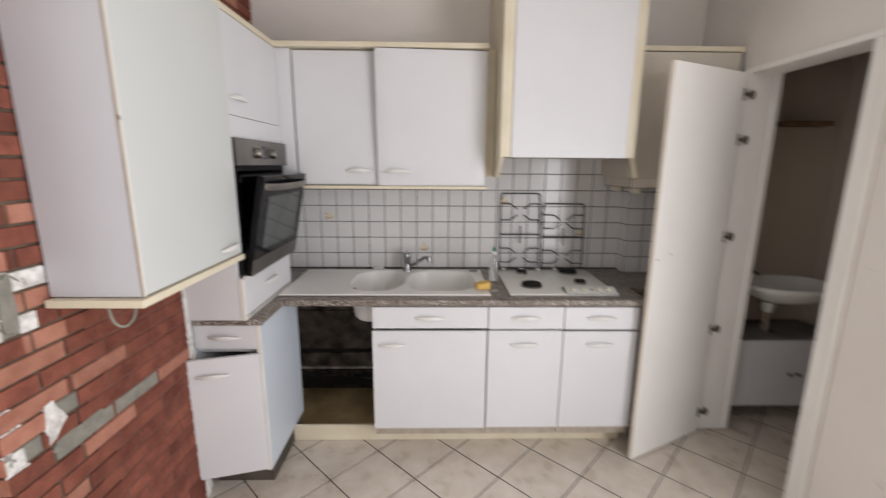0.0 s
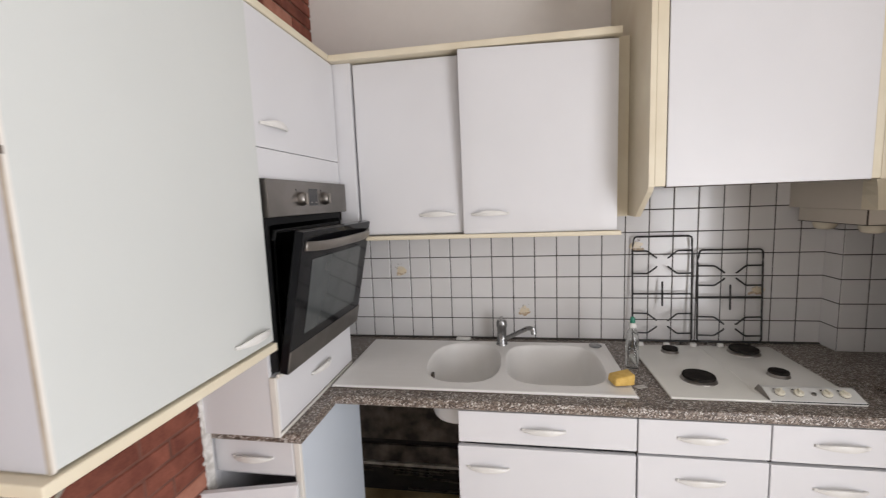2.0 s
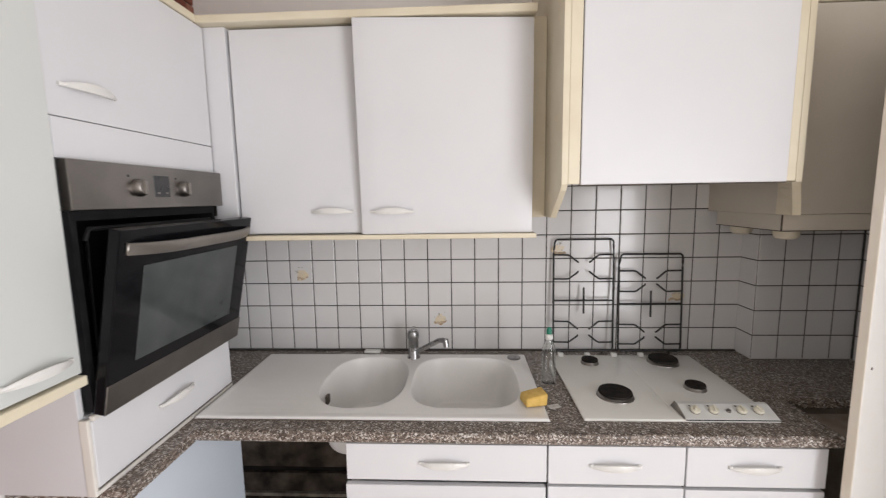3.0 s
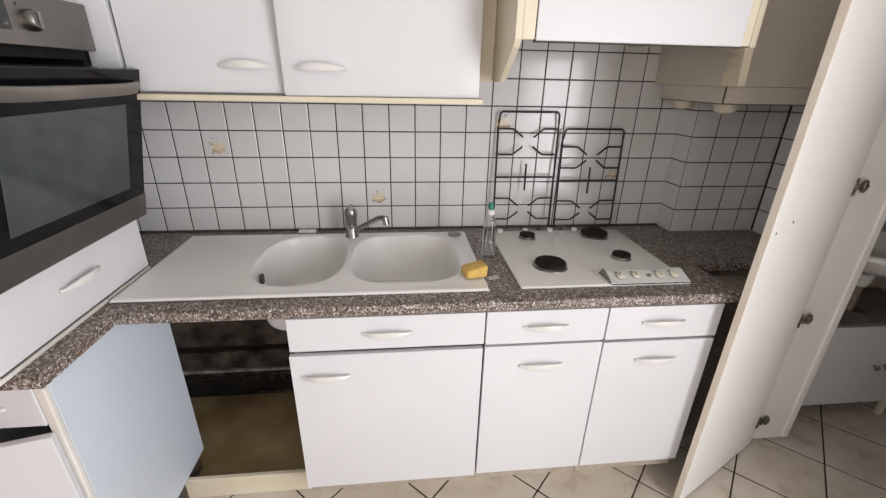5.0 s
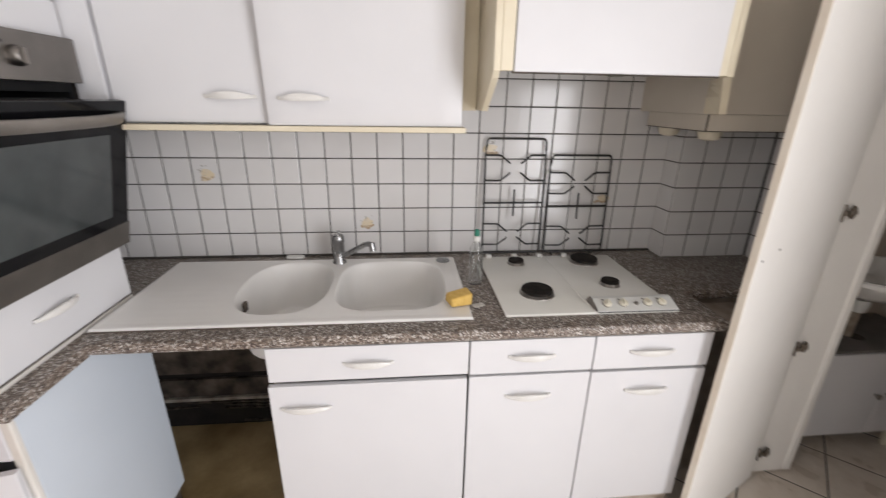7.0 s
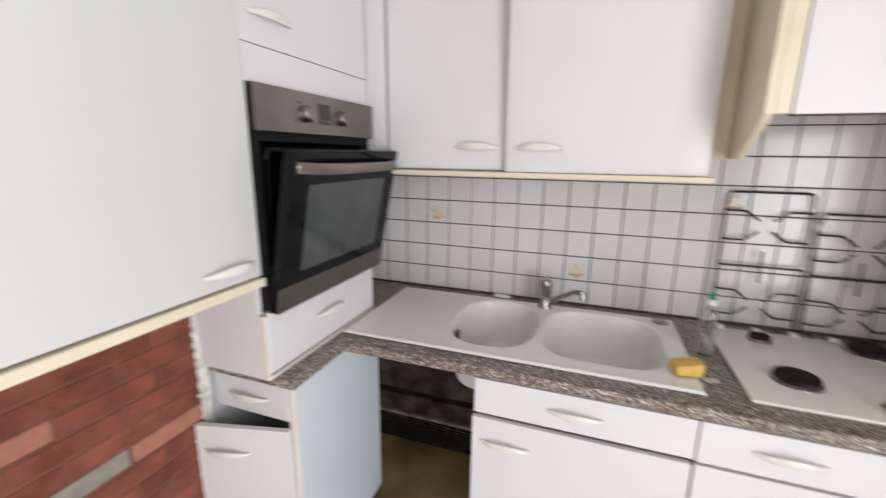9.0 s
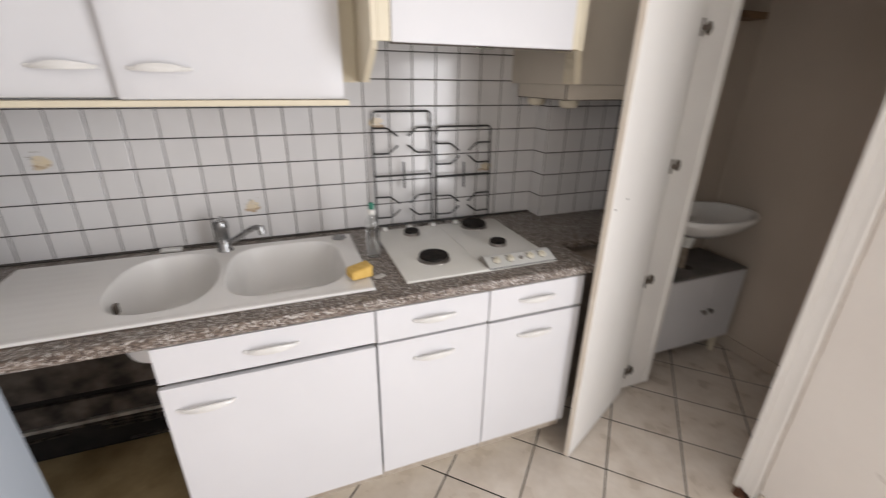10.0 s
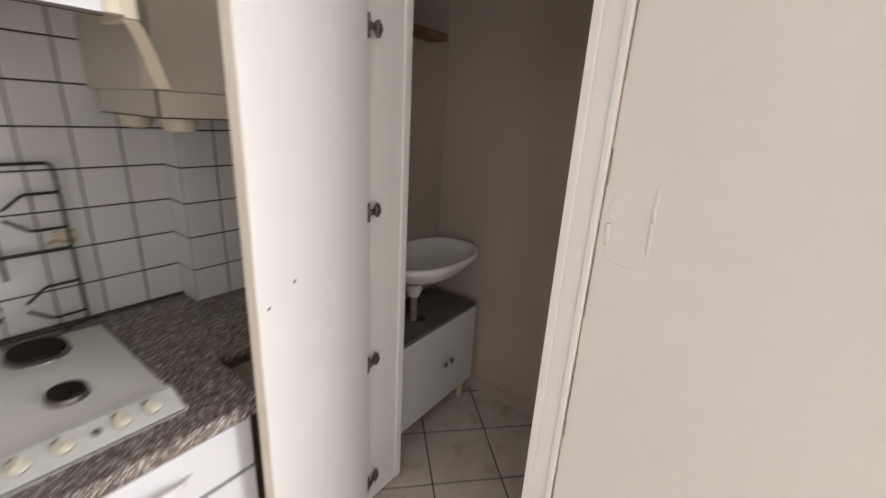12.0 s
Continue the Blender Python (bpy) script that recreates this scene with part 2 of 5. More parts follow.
def lathe(bm, profile, at, sides=24, m=None):
    """A turned shape: (radius, height) rows about a vertical axis."""
    m = m or Matrix.Translation(at)
    rings = []
    for r, z in profile:
        rings.append([bm.verts.new(m @ Vector((r * math.cos(a), r * math.sin(a), z))) for a in [2 * math.pi * i / sides for i in range(sides)]])
    for lo, hi in zip(rings, rings[1:]):
        for i in range(sides):
            bm.faces.new((lo[i], lo[(i + 1) % sides], hi[(i + 1) % sides], hi[i]))
    bm.faces.new(list(reversed(rings[0])))
    bm.faces.new(rings[-1])
    return bm


def prism(bm, outline, x0, x1):
    """An outline in the y-z plane drawn out from x0 to x1."""
    a = [bm.verts.new((x0, y, z)) for y, z in outline]
    c = [bm.verts.new((x1, y, z)) for y, z in outline]
    n = len(outline)
    bm.faces.new(a)
    bm.faces.new(list(reversed(c)))
    for i in range(n):
        bm.faces.new((a[i], c[i], c[(i + 1) % n], a[(i + 1) % n]))
    bmesh.ops.recalc_face_normals(bm, faces=bm.faces)
    return bm


def tube(bm, points, r, sides=8):
    """A bent round wire through points."""
    pts = [Vector(p) for p in points]
    rings = []
    for i, p in enumerate(pts):
        d = (pts[min(i + 1, len(pts) - 1)] - pts[max(i - 1, 0)]).normalized()
        q = d.to_track_quat("Z", "Y")
        rings.append([bm.verts.new(p + q @ Vector((r * math.cos(a), r * math.sin(a), 0))) for a in [2 * math.pi * j / sides for j in range(sides)]])
    for lo, hi in zip(rings, rings[1:]):
        for i in range(sides):
            bm.faces.new((lo[i], lo[(i + 1) % sides], hi[(i + 1) % sides], hi[i]))
    bm.faces.new(list(reversed(rings[0])))
    bm.faces.new(rings[-1])
    return bm


def to_mesh(name, bm, material, smooth=False):
    me = bpy.data.meshes.new(name)
    bm.to_mesh(me)
    bm.free()
    me.materials.append(material)
    if smooth:
        me.polygons.foreach_set("use_smooth", [True] * len(me.polygons))
        me.set_sharp_from_angle(angle=radians(40))
    return me


def part(name, bm, material, parent, label="", smooth=False):
    ob = new(name, to_mesh(name, bm, material, smooth))
    ob.parent = parent
    return tagged(ob, label)


def thing(name, x, y, z, rz, label, category, group="", kind=""):
    ob = new(name)
    ob.empty_display_size = 0.1
    ob.matrix_basis = pose(x, y, z, 0, 0, rz)
    return tagged(ob, label, category, group, kind)


def structure(name, bm, material, label, category, smooth=False):
    return tagged(new(name, to_mesh(name, bm, material, smooth)), label, category, kind="structure")


def bow_handle(parent, u, v, z, wide=0.15, label=""):
    """A flat bow handle on a front that faces -v, centred at u, z."""
    bm = bmesh.new()
    n = 14
    rows = []
    for i in range(n + 1):
        s = -1 + 2 * i / n
        k = 1 - s * s
        out = v - 0.003 - 0.022 * k ** 0.8
        half, lift = 0.0022 + 0.0083 * k, 0.005 * k - 0.002
        rows.append([bm.verts.new((u + s * wide / 2, o, z + lift + h)) for o, h in ((out, -half), (out - 0.003, 0), (out, half), (out + 0.005, half), (out + 0.005, -half))])
    for lo, hi in zip(rows, rows[1:]):
        for j in range(5):
            bm.faces.new((lo[j], hi[j], hi[(j + 1) % 5], lo[(j + 1) % 5]))
    bm.faces.new(rows[0])
    bm.faces.new(list(reversed(rows[-1])))
    for s in (-1, 1):
        box(bm, u + s * wide * 0.46 - 0.006, u + s * wide * 0.46 + 0.006, v - 0.008, v, z - 0.004, z + 0.005, 0.0015, 1)
    bmesh.ops.recalc_face_normals(bm, faces=bm.faces)
    return part("handle", bm, HANDLE, parent, label or "pale satin bow handle", True)


# ---- large structure ----
X_LEFT, X_RIGHT, Y_BACK, Z_CEIL = -0.968, 1.735, 2.68, 2.95
X_CORE, CORNER_Y = -1.07, 0.925

bm = box(bmesh.new(), -2.6, 2.9, -2.5, 2.95, -0.12, -0.0014)
floor = structure("floor", bm, FLOOR_GROUT, "cream mottled square floor tiles laid diagonally", "floor")
bm = box(bmesh.new(), -2.6, 2.9, -2.5, 2.95, Z_CEIL, Z_CEIL + 0.1)
structure("ceiling", bm, CEIL, "plain white painted ceiling", "ceiling")
bm = box(bmesh.new(), X_LEFT - 0.2, X_RIGHT + 0.14, Y_BACK, Y_BACK + 0.15, -0.1, Z_CEIL)
wall_back = structure("wall_back", bm, WALL, "off-white painted wall behind the kitchen units", "wall")
bm = box(bmesh.new(), X_CORE - 0.2, X_CORE, CORNER_Y + 0.2, Y_BACK, -0.004, Z_CEIL)
box(bm, X_CORE, X_LEFT - 0.008, CORNER_Y + 0.012, 1.718, -0.004, Z_CEIL)
box(bm, X_CORE, X_LEFT - 0.008, 1.718, 1.745, -0.004, 0.85)
box(bm, X_CORE, X_LEFT - 0.008, 1.718, Y_BACK, 2.19, Z_CEIL)
wall_left = structure("wall_left", bm, MORTAR, "red brick wall with patched and chipped bricks", "wall")
bm = box(bmesh.new(), -2.6, X_CORE, CORNER_Y + 0.012, CORNER_Y + 0.2, -0.004, Z_CEIL)
wall_pier = structure("wall_pier", bm, MORTAR, "red brick pier with dark raked joints", "wall")
# right wall: solid, doorway, glazed door, solid
bm = bmesh.new()
box(bm, X_RIGHT, X_RIGHT + 0.14, 0.757, 1.515, -0.004, Z_CEIL)
box(bm, X_RIGHT, X_RIGHT + 0.14, 1.515, 2.225, 2.05, Z_CEIL)
box(bm, X_RIGHT, X_RIGHT + 0.14, 2.225, Y_BACK, -0.004, Z_CEIL)
box(bm, X_RIGHT, X_RIGHT + 0.14, -0.98, 0.757, 2.25, Z_CEIL)
box(bm, X_RIGHT, X_RIGHT + 0.14, -2.5, -0.98, -0.004, Z_CEIL)
wall_right = structure("wall_right", bm, WALL, "off-white painted wall with plaster repairs and scuffs", "wall")
bm = bmesh.new()
box(bm, -2.6, 0.25, -2.5, -2.3, -0.004, Z_CEIL)
box(bm, 1.65, 1.875, -2.5, -2.3, -0.004, Z_CEIL)
box(bm, 0.25, 1.65, -2.5, -2.3, -0.004, 0.8)
box(bm, 0.25, 1.65, -2.5, -2.3, 2.4, Z_CEIL)
structure("wall_rear", bm, WALL, "unseen off-white wall with an added wide window", "wall")
bm = bmesh.new()
box(bm, -2.75, -2.6, -2.5, -2.22, -0.004, Z_CEIL)
box(bm, -2.75, -2.6, -0.38, CORNER_Y + 0.2, -0.004, Z_CEIL)
box(bm, -2.75, -2.6, -2.22, -0.38, -0.004, 0.78)
box(bm, -2.75, -2.6, -2.22, -0.38, 2.22, Z_CEIL)
structure("wall_far_left", bm, WALL, "unseen off-white side wall with an added window", "wall")
# unseen window added round the left fill lamp
win = thing("window_added_left", -2.69, -1.3, 0.78, 90, "added white plastic window with two panes", "window", kind="structure")
bm = bmesh.new()
box(bm, -0.92, 0.92, -0.03, 0.03, 0, 0.07, 0.004)
box(bm, -0.92, 0.92, -0.03, 0.03, 1.37, 1.44, 0.004)
for u in (-0.92, -0.035, 0.85):
    box(bm, u, u + 0.07, -0.028, 0.028, 0.07, 1.37, 0.004)
part("window_frame", bm, PVC, win)
for a, c in ((-0.85, -0.035), (0.035, 0.85)):
    pane = part("pane", box(bmesh.new(), a, c, -0.006, 0.006, 0.07, 1.37), GLASS, win)
    pane.visible_shadow = False
# washroom shell
WX, WY = 2.62, 2.60
bm = box(bmesh.new(), X_RIGHT + 0.14, WX + 0.1, WY, WY + 0.1, -0.004, Z_CEIL)
structure("wall_washroom_back", bm, WC_WALL, "beige painted washroom wall", "wall")
bm = box(bmesh.new(), WX, WX + 0.1, 1.0, WY, -0.004, Z_CEIL)
structure("wall_washroom_side", bm, WC_WALL, "beige painted washroom side wall", "wall")
bm = box(bmesh.new(), X_RIGHT + 0.14, WX + 0.1, 0.9, 1.0, -0.004, Z_CEIL)
structure("wall_washroom_front", bm, WC_WALL, "beige painted washroom wall", "wall")
bm = box(bmesh.new(), WX - 0.012, WX, 1.0, WY, 0, 0.075, 0.003)
structure("baseboard_washroom", bm, WC_WALL, "cream skirting tiles along the washroom wall", "baseboard")
bm = box(bmesh.new(), X_RIGHT - 0.014, X_RIGHT, 0.78, 1.505, 0, 0.075, 0.004)
structure("baseboard", bm, SKIRT_TILE, "chipped cream painted skirting board", "baseboard")

# tiled pier in the corner beside the worktop
bm = box(bmesh.new(), 1.334, X_RIGHT, 2.575, Y_BACK, 0.9, 1.50)
wall_tiled_pier = structure("wall_tiled_pier", bm, GROUT, "white tiled boxed-in corner above the worktop", "wall")

# added window of the unseen rear wall
win = thing("window_added_rear", 0.95, -2.4, 0.8, 0, "added white plastic window with two panes", "window", kind="structure")
bm = bmesh.new()
box(bm, -0.7, 0.7, -0.03, 0.03, 0, 0.07, 0.004)
box(bm, -0.7, 0.7, -0.03, 0.03, 1.53, 1.6, 0.004)
for u in (-0.7, -0.035, 0.63):
    box(bm, u, u + 0.07, -0.028, 0.028, 0.07, 1.53, 0.004)
part("window_frame", bm, PVC, win)
for a, c in ((-0.63, -0.035), (0.035, 0.63)):
    pane = part("pane", box(bmesh.new(), a, c, -0.006, 0.006, 0.07, 1.53), GLASS, win)
    pane.visible_shadow = False
part("window_sill", box(bmesh.new(), -0.75, 0.75, 0.1, 0.22, -0.03, 0.0, 0.006), PVC, win)

# glazed door in the side wall
gd = thing("door_2", X_RIGHT + 0.07, -0.98, 0, 0, "white plastic glazed double door with a dark seal", "door", kind="structure")
bm = bmesh.new()
for v in (0.0, 0.79, 0.90, 1.61):
    box(bm, -0.03 if v < 1.6 else -0.062, 0.03, v, v + (0.085 if v < 1.6 else 0.112), 0, 2.25, 0.004)
for v0, v1 in ((0.085, 0.79), (0.985, 1.61)):
    box(bm, -0.03, 0.03, v0, v1, 2.16, 2.25, 0.004)
    box(bm, -0.03, 0.03, v0, v1, 0, 0.12, 0.004)
part("door_leaf", bm, PVC, gd)
for v0, v1 in ((0.085, 0.79), (0.985, 1.61)):
    pane = part("pane", box(bmesh.new(), -0.006, 0.006, v0, v1, 0.12, 2.16), GLASS, gd)
    pane.visible_shadow = False
part("seal", box(bmesh.new(), -0.072, 0.03, 1.7225, 1.7365, 0, 2.25, 0.003), SEAL_GREY, gd)

# doorway to the washroom: lining and casing
bm = bmesh.new()
box(bm, X_RIGHT - 0.042, X_RIGHT + 0.15, 2.203, 2.225, 0.012, 2.05, 0.003)
box(bm, X_RIGHT + 0.118, X_RIGHT + 0.15, 2.194, 2.2035, 0.02, 2.05, 0.004)
structure("trim_jamb_hinge_side", bm, DOOR_PAINT, "ivory painted door lining with worn foot", "door lining")
bm = bmesh.new()
box(bm, X_RIGHT - 0.012, X_RIGHT + 0.15, 1.517, 1.592, 0.03, 2.035, 0.003)
box(bm, X_RIGHT - 0.020, X_RIGHT - 0.011, 1.572, 1.594, 0.03, 2.035, 0.004)
box(bm, X_RIGHT - 0.018, X_RIGHT - 0.011, 1.517, 1.532, 0.03, 2.035, 0.004)
structure("trim_jamb", bm, DOOR_PAINT, "ivory painted door frame with a rebated edge", "door frame")
bm = box(bmesh.new(), X_RIGHT - 0.02, X_RIGHT + 0.15, 1.507, 2.225, 2.035, 2.06, 0.003)
structure("trim_lintel", bm, DOOR_PAINT, "ivory painted door head lining", "door frame")
bm = bmesh.new()
for i in range(7):
    a = 0.9 * i
    box(bm, X_RIGHT - 0.024 + 0.012 * math.sin(a), X_RIGHT + 0.02, 1.515 + 0.009 * i, 1.527 + 0.009 * i, 0.0, 0.028 + 0.012 * math.sin(a * 1.7), 0.003, 1)
tagged(new("rotten_jamb_foot", to_mesh("rotten_jamb_foot", bm, RUST)), "rotten brown foot of the ivory door frame", "door frame", kind="structure")

# door leaf, open into the kitchen
TIP, FOLD = Vector((1.181, 1.941)), Vector((1.692, 2.184))
angle = math.degrees(math.atan2(FOLD.y - TIP.y, FOLD.x - TIP.x))
WIDE = (FOLD - TIP).length
door = thing("door_1", TIP.x, TIP.y, 0.0, angle, "plain ivory flush door standing open, with cabinet hinges", "door", kind="structure")
part("door_leaf", box(bmesh.new(), 0.004, WIDE, 0.0, 0.022, 0.008, 2.035, 0.002), DOOR_PAINT, door)
part("edge_band", box(bmesh.new(), 0.0, 0.004, 0.0005, 0.0215, 0.008, 2.034, 0.001), DOOR_EDGE, door, "bare pale wood edge")
for z in (0.14, 0.662, 1.196, 1.707, 1.93):
    bm = box(bmesh.new(), WIDE - 0.016, WIDE - 0.006, -0.006, 0.0, z - 0.03, z + 0.03, 0.001, 1)
    box(bm, WIDE - 0.014, WIDE + 0.03, -0.014, -0.004, z - 0.008, z + 0.008, 0.002, 1)
    box(bm, WIDE + 0.018, WIDE + 0.045, -0.022, -0.006, z - 0.017, z + 0.017, 0.005, 2)
    rod(bm, (WIDE + 0.036, -0.024, z), (WIDE + 0.036, -0.02, z), 0.007, 8)
    for du, dz in ((0.036, 0.017), (0.036, -0.017), (0.047, 0.0), (0.044, 0.011), (0.044, -0.011)):
        bmesh.ops.create_uvsphere(bm, u_segments=8, v_segments=6, radius=0.0068, matrix=Matrix.Translation((WIDE + du, -0.013, z + dz)))
    part("hinge", bm, HINGE, door, "tarnished metal cabinet hinge")
for u, z in ((0.033, 1.118), (0.128, 1.138)):
    part("screw_hole", rod(bmesh.new(), (u, -0.0008, z), (u, 0.004, z), 0.004, 10), INNER_DARK, door, "empty screw hole")

# repairs and scuffs on the right wall
def ridge(name, points, r, label, material=None):
    """A raised line of filler on the right wall, through (y, z, height) points."""
    bm = tube(bmesh.new(), [(X_RIGHT + r - h, y, z) for y, z, h in points], r, 8)
    tagged(new(name, to_mesh(name, bm, material or WALL, True)), label, "wall repair", kind="structure")
ridge("plaster_repair", [(1.410 + 0.004 * i / 8, 1.215 + 0.172 * i / 8, 0.0045 * math.sin(math.pi * i / 8)) for i in range(9)], 0.0055, "raised ridge of a rough plaster repair on the wall")
ridge("plaster_repair", [(1.496 - 0.0022 * math.sin(0.9 * i), 1.203 + 0.164 * i / 10, 0.0030 * math.sin(math.pi * i / 10)) for i in range(11)], 0.009, "wavy edge of a plaster repair beside the door frame")
ridge("plaster_repair", [(1.497 - 0.085 * i / 8, 1.203 + 0.002 * math.sin(0.9 * i), 0.0022 * math.sin(math.pi * i / 8)) for i in range(9)], 0.008, "lower edge of a plaster repair on the wall")
CRACK = surf("brown_paint_gap", (0.30, 0.22, 0.16), (0.46, 0.37, 0.29), 30, 0.8)
bm = bmesh.new()
dice = random.Random(31)
z = 0.085
while z < 2.03:
    z1 = min(2.03, z + dice.uniform(0.05, 0.14))
    off = dice.uniform(-0.0015, 0.0015)
    box(bm, X_RIGHT - 0.0012, X_RIGHT + 0.004, 1.5125 + off, 1.5155 + off, z, z1 - 0.002)
    z = z1
tagged(new("trim_gap", to_mesh("trim_gap", bm, CRACK)), "brown open gap between door frame and wall", "wall joint", kind="structure")
SCUFF = surf("grey_scuff", (0.66, 0.615, 0.565), (0.745, 0.70, 0.655), 45, 0.7)
bm = bmesh.new()
for y, z, r in ((1.262, 0.436, 0.020), (1.240, 0.452, 0.026), (1.200, 0.464, 0.017)):
    bmesh.ops.create_uvsphere(bm, u_segments=12, v_segments=6, radius=1, matrix=Matrix.Translation((X_RIGHT + 0.0005, y, z)) @ Matrix.Rotation(0.5, 4, "X") @ Matrix.Diagonal((0.0012, r, r * 0.4, 1)))
tagged(new("wall_scuff", to_mesh("wall_scuff", bm, SCUFF, True)), "small grey scuff marks on the painted wall", "wall mark", kind="structure")


# ---- worktop ----
TOP = 0.893
wt = thing("worktop", 0, 2.2, 0.857, 0, "brown-grey speckled granite-look laminate worktop, L-shaped", "worktop")
def nosed(bm, x0, x1, front, back, low=0.857, high=TOP):
    """A worktop strip whose front edge is rounded over."""
    r = 0.010
    outline = [(back, low), (back, high)] + [(front + r - r * math.sin(a), high - r + r * math.cos(a)) for a in [i * math.pi / 10 for i in range(6)]]
    outline += [(front + r - r * math.cos(a), low + r - r * math.sin(a)) for a in [i * math.pi / 10 for i in range(6)]]
    return prism(bm, outline, x0, x1)
bm = bmesh.new()
nosed(bm, X_CORE, 1.215, 2.008, 2.10)
box(bm, X_CORE, -0.66, 2.10, 2.20, 0.857, TOP)
box(bm, X_CORE, X_RIGHT, 2.585, Y_BACK, 0.857, TOP)
box(bm, X_CORE, -0.68, 2.20, 2.585, 0.857, TOP)
box(bm, 0.395, 1.215, 2.10, 2.585, 0.857, TOP)
nosed(bm, 1.215, X_RIGHT, 2.229, 2.585)
nosed(bm, X_CORE, -0.662, 1.752, 2.008)
bmesh.ops.translate(bm, vec=(0, -2.2, -0.857), verts=bm.verts)
part("slab", bm, GRANITE, wt)
part("lower_ledge", box(bmesh.new(), 1.2195, 1.42, -0.10, 0.028, -0.03, -0.012, 0.002), LEDGE_BROWN, wt, "brown ledge below the worktop end")
part("end_strip", box(bmesh.new(), 1.2155, 1.219, -0.19, 0.0, 0.0, 0.034, 0.001, 1), INNER_DARK, wt, "dark strip on the cut end")
# thin brown line that paints the shadow below the raised drainer edge
part("sealant_shade_line", box(bmesh.new(), -0.69, 0.02, -0.1315, -0.1272, 0.0362, 0.0392, 0.001, 1), DARK_LEDGE, wt, "brown line painted for the shade under the sink edge")
part("sealant_shade_line", box(bmesh.new(), X_CORE, 1.34, 0.462, 0.4755, 0.0361, 0.043, 0.002, 1), GROUT, wt, "dark dirty sealing bead")


# ---- kitchen units ----
def carcass(ob, wide, deep, z0, z1, front=0.03, left=LAMINATE, top=True, t=0.016):
    """The boards of a cabinet: two sides, bottom, back and top or rail."""
    part("side_panel", box(bmesh.new(), 0.001, t, front, deep, z0, z1, 0.001, 1), left, ob)
    part("side_panel", box(bmesh.new(), wide - t, wide - 0.001, front, deep, z0, z1, 0.001, 1), LAMINATE, ob)
    part("bottom_panel", box(bmesh.new(), t, wide - t, front, deep, z0, z0 + t), LAMINATE, ob)
    part("back_panel", box(bmesh.new(), t, wide - t, deep - 0.008, deep, z0 + t, z1 - t), LAMINATE, ob)
    if top:
        part("top_panel", box(bmesh.new(), t, wide - t, front, deep, z1 - t, z1), LAMINATE, ob)


def base_unit(name, x, y, rz, wide, deep, label, group, high=0.855):
    """A floor unit that faces -v, with drawer front and door."""
    ob = thing(name, x, y, 0, rz, label, "kitchen cabinet", group)
    carcass(ob, wide, deep, 0.10, high, top=False)
    # raw board edges, coloured darker so the gaps between fronts look shaded
    for u in (0.001, wide - 0.016):
        part("edge_strip", box(bmesh.new(), u, u + 0.015, 0.0275, 0.0297, 0.17, high), DARK_LEDGE, ob, "raw brown board edge, darkened for the shaded gap")
    part("edge_strip", box(bmesh.new(), 0.001, wide - 0.001, 0.0275, 0.0297, 0.10, 0.1695), TAN_EDGE, ob, "bare brown lower board edge")
    part("front_rail", box(bmesh.new(), 0.016, wide - 0.016, 0.035, 0.05, 0.665, 0.70), LAMINATE, ob)
    return ob


def fronts(ob, wide, door_at, drawer_at, low=0.730, high=0.7205, proud=0.0, slip=0.0):
    d = part("drawer_front", box(bmesh.new(), 0.001, wide - 0.001, 0, 0.019, low, 0.85, 0.002), LAMINATE, ob)
    bow_handle(d, drawer_at, 0, 0.792)
    d = part("door", box(bmesh.new(), 0.001 - slip, wide - 0.001 - slip, -proud, 0.019 - proud, 0.157, high, 0.002), LAMINATE, ob)
    bow_handle(d, door_at - slip, -proud, 0.645)


G = "base units under the worktop"
sink_unit = base_unit("base_cabinet", -0.207, 2.02, 0, 0.600, 0.55, "wide white laminate sink base unit with drawer front and door", G, 0.70)
fronts(sink_unit, 0.600, 0.107, 0.297, 0.7345, 0.7215, 0.006, 0.003)
u2 = base_unit("base_cabinet", 0.396, 2.02, 0, 0.395, 0.55, "white laminate base unit with drawer and door", G)
fronts(u2, 0.395, 0.194, 0.195)
u3 = base_unit("base_cabinet", 0.794, 2.02, 0, 0.393, 0.55, "white laminate base unit at the end of the row", G)
fronts(u3, 0.393, 0.196, 0.192, 0.728, 0.7165)

pl = thing("plinth", -0.72, 2.13, 0, 0, "cream plinth board along the kitchen floor", "plinth")
part("board", box(bmesh.new(), 0.02, 1.91, 0, 0.016, 0.002, 0.097, 0.002), CREAM, pl)

cpn = thing("corner_board", 1.192, 2.25, 0, 0, "dusty brown board closing the corner under the worktop", "board")
part("board", box(bmesh.new(), 0.0, 0.495, 0.0, 0.018, 0.001, 0.854, 0.001, 1), LEDGE_BROWN, cpn)

# unit of the short leg, seen end-on, with a crooked door
lu = thing("base_cabinet", -1.0, 1.775, 0, 0, "narrow white base unit with its crooked door ajar", "kitchen cabinet", G)
bm = bmesh.new()
box(bm, 0.0, 0.016, 0.02, 0.49, 0.10, 0.855)
part("side_panel", bm, LAMINATE, lu)
part("bottom_panel", box(bmesh.new(), 0.016, 0.300, 0.02, 0.49, 0.10, 0.116), LAMINATE, lu)
part("back_panel", box(bmesh.new(), 0.016, 0.300, 0.48, 0.49, 0.116, 0.855), LAMINATE, lu)
part("front_rail", box(bmesh.new(), 0.016, 0.300, 0.03, 0.05, 0.71, 0.73), LAMINATE, lu)
part("side_panel", box(bmesh.new(), 0.300, 0.322, 0.014, 0.50, 0.10, 0.856, 0.001, 1), SIDE_PANEL, lu, "white side panel with blue sky light put into its colour")
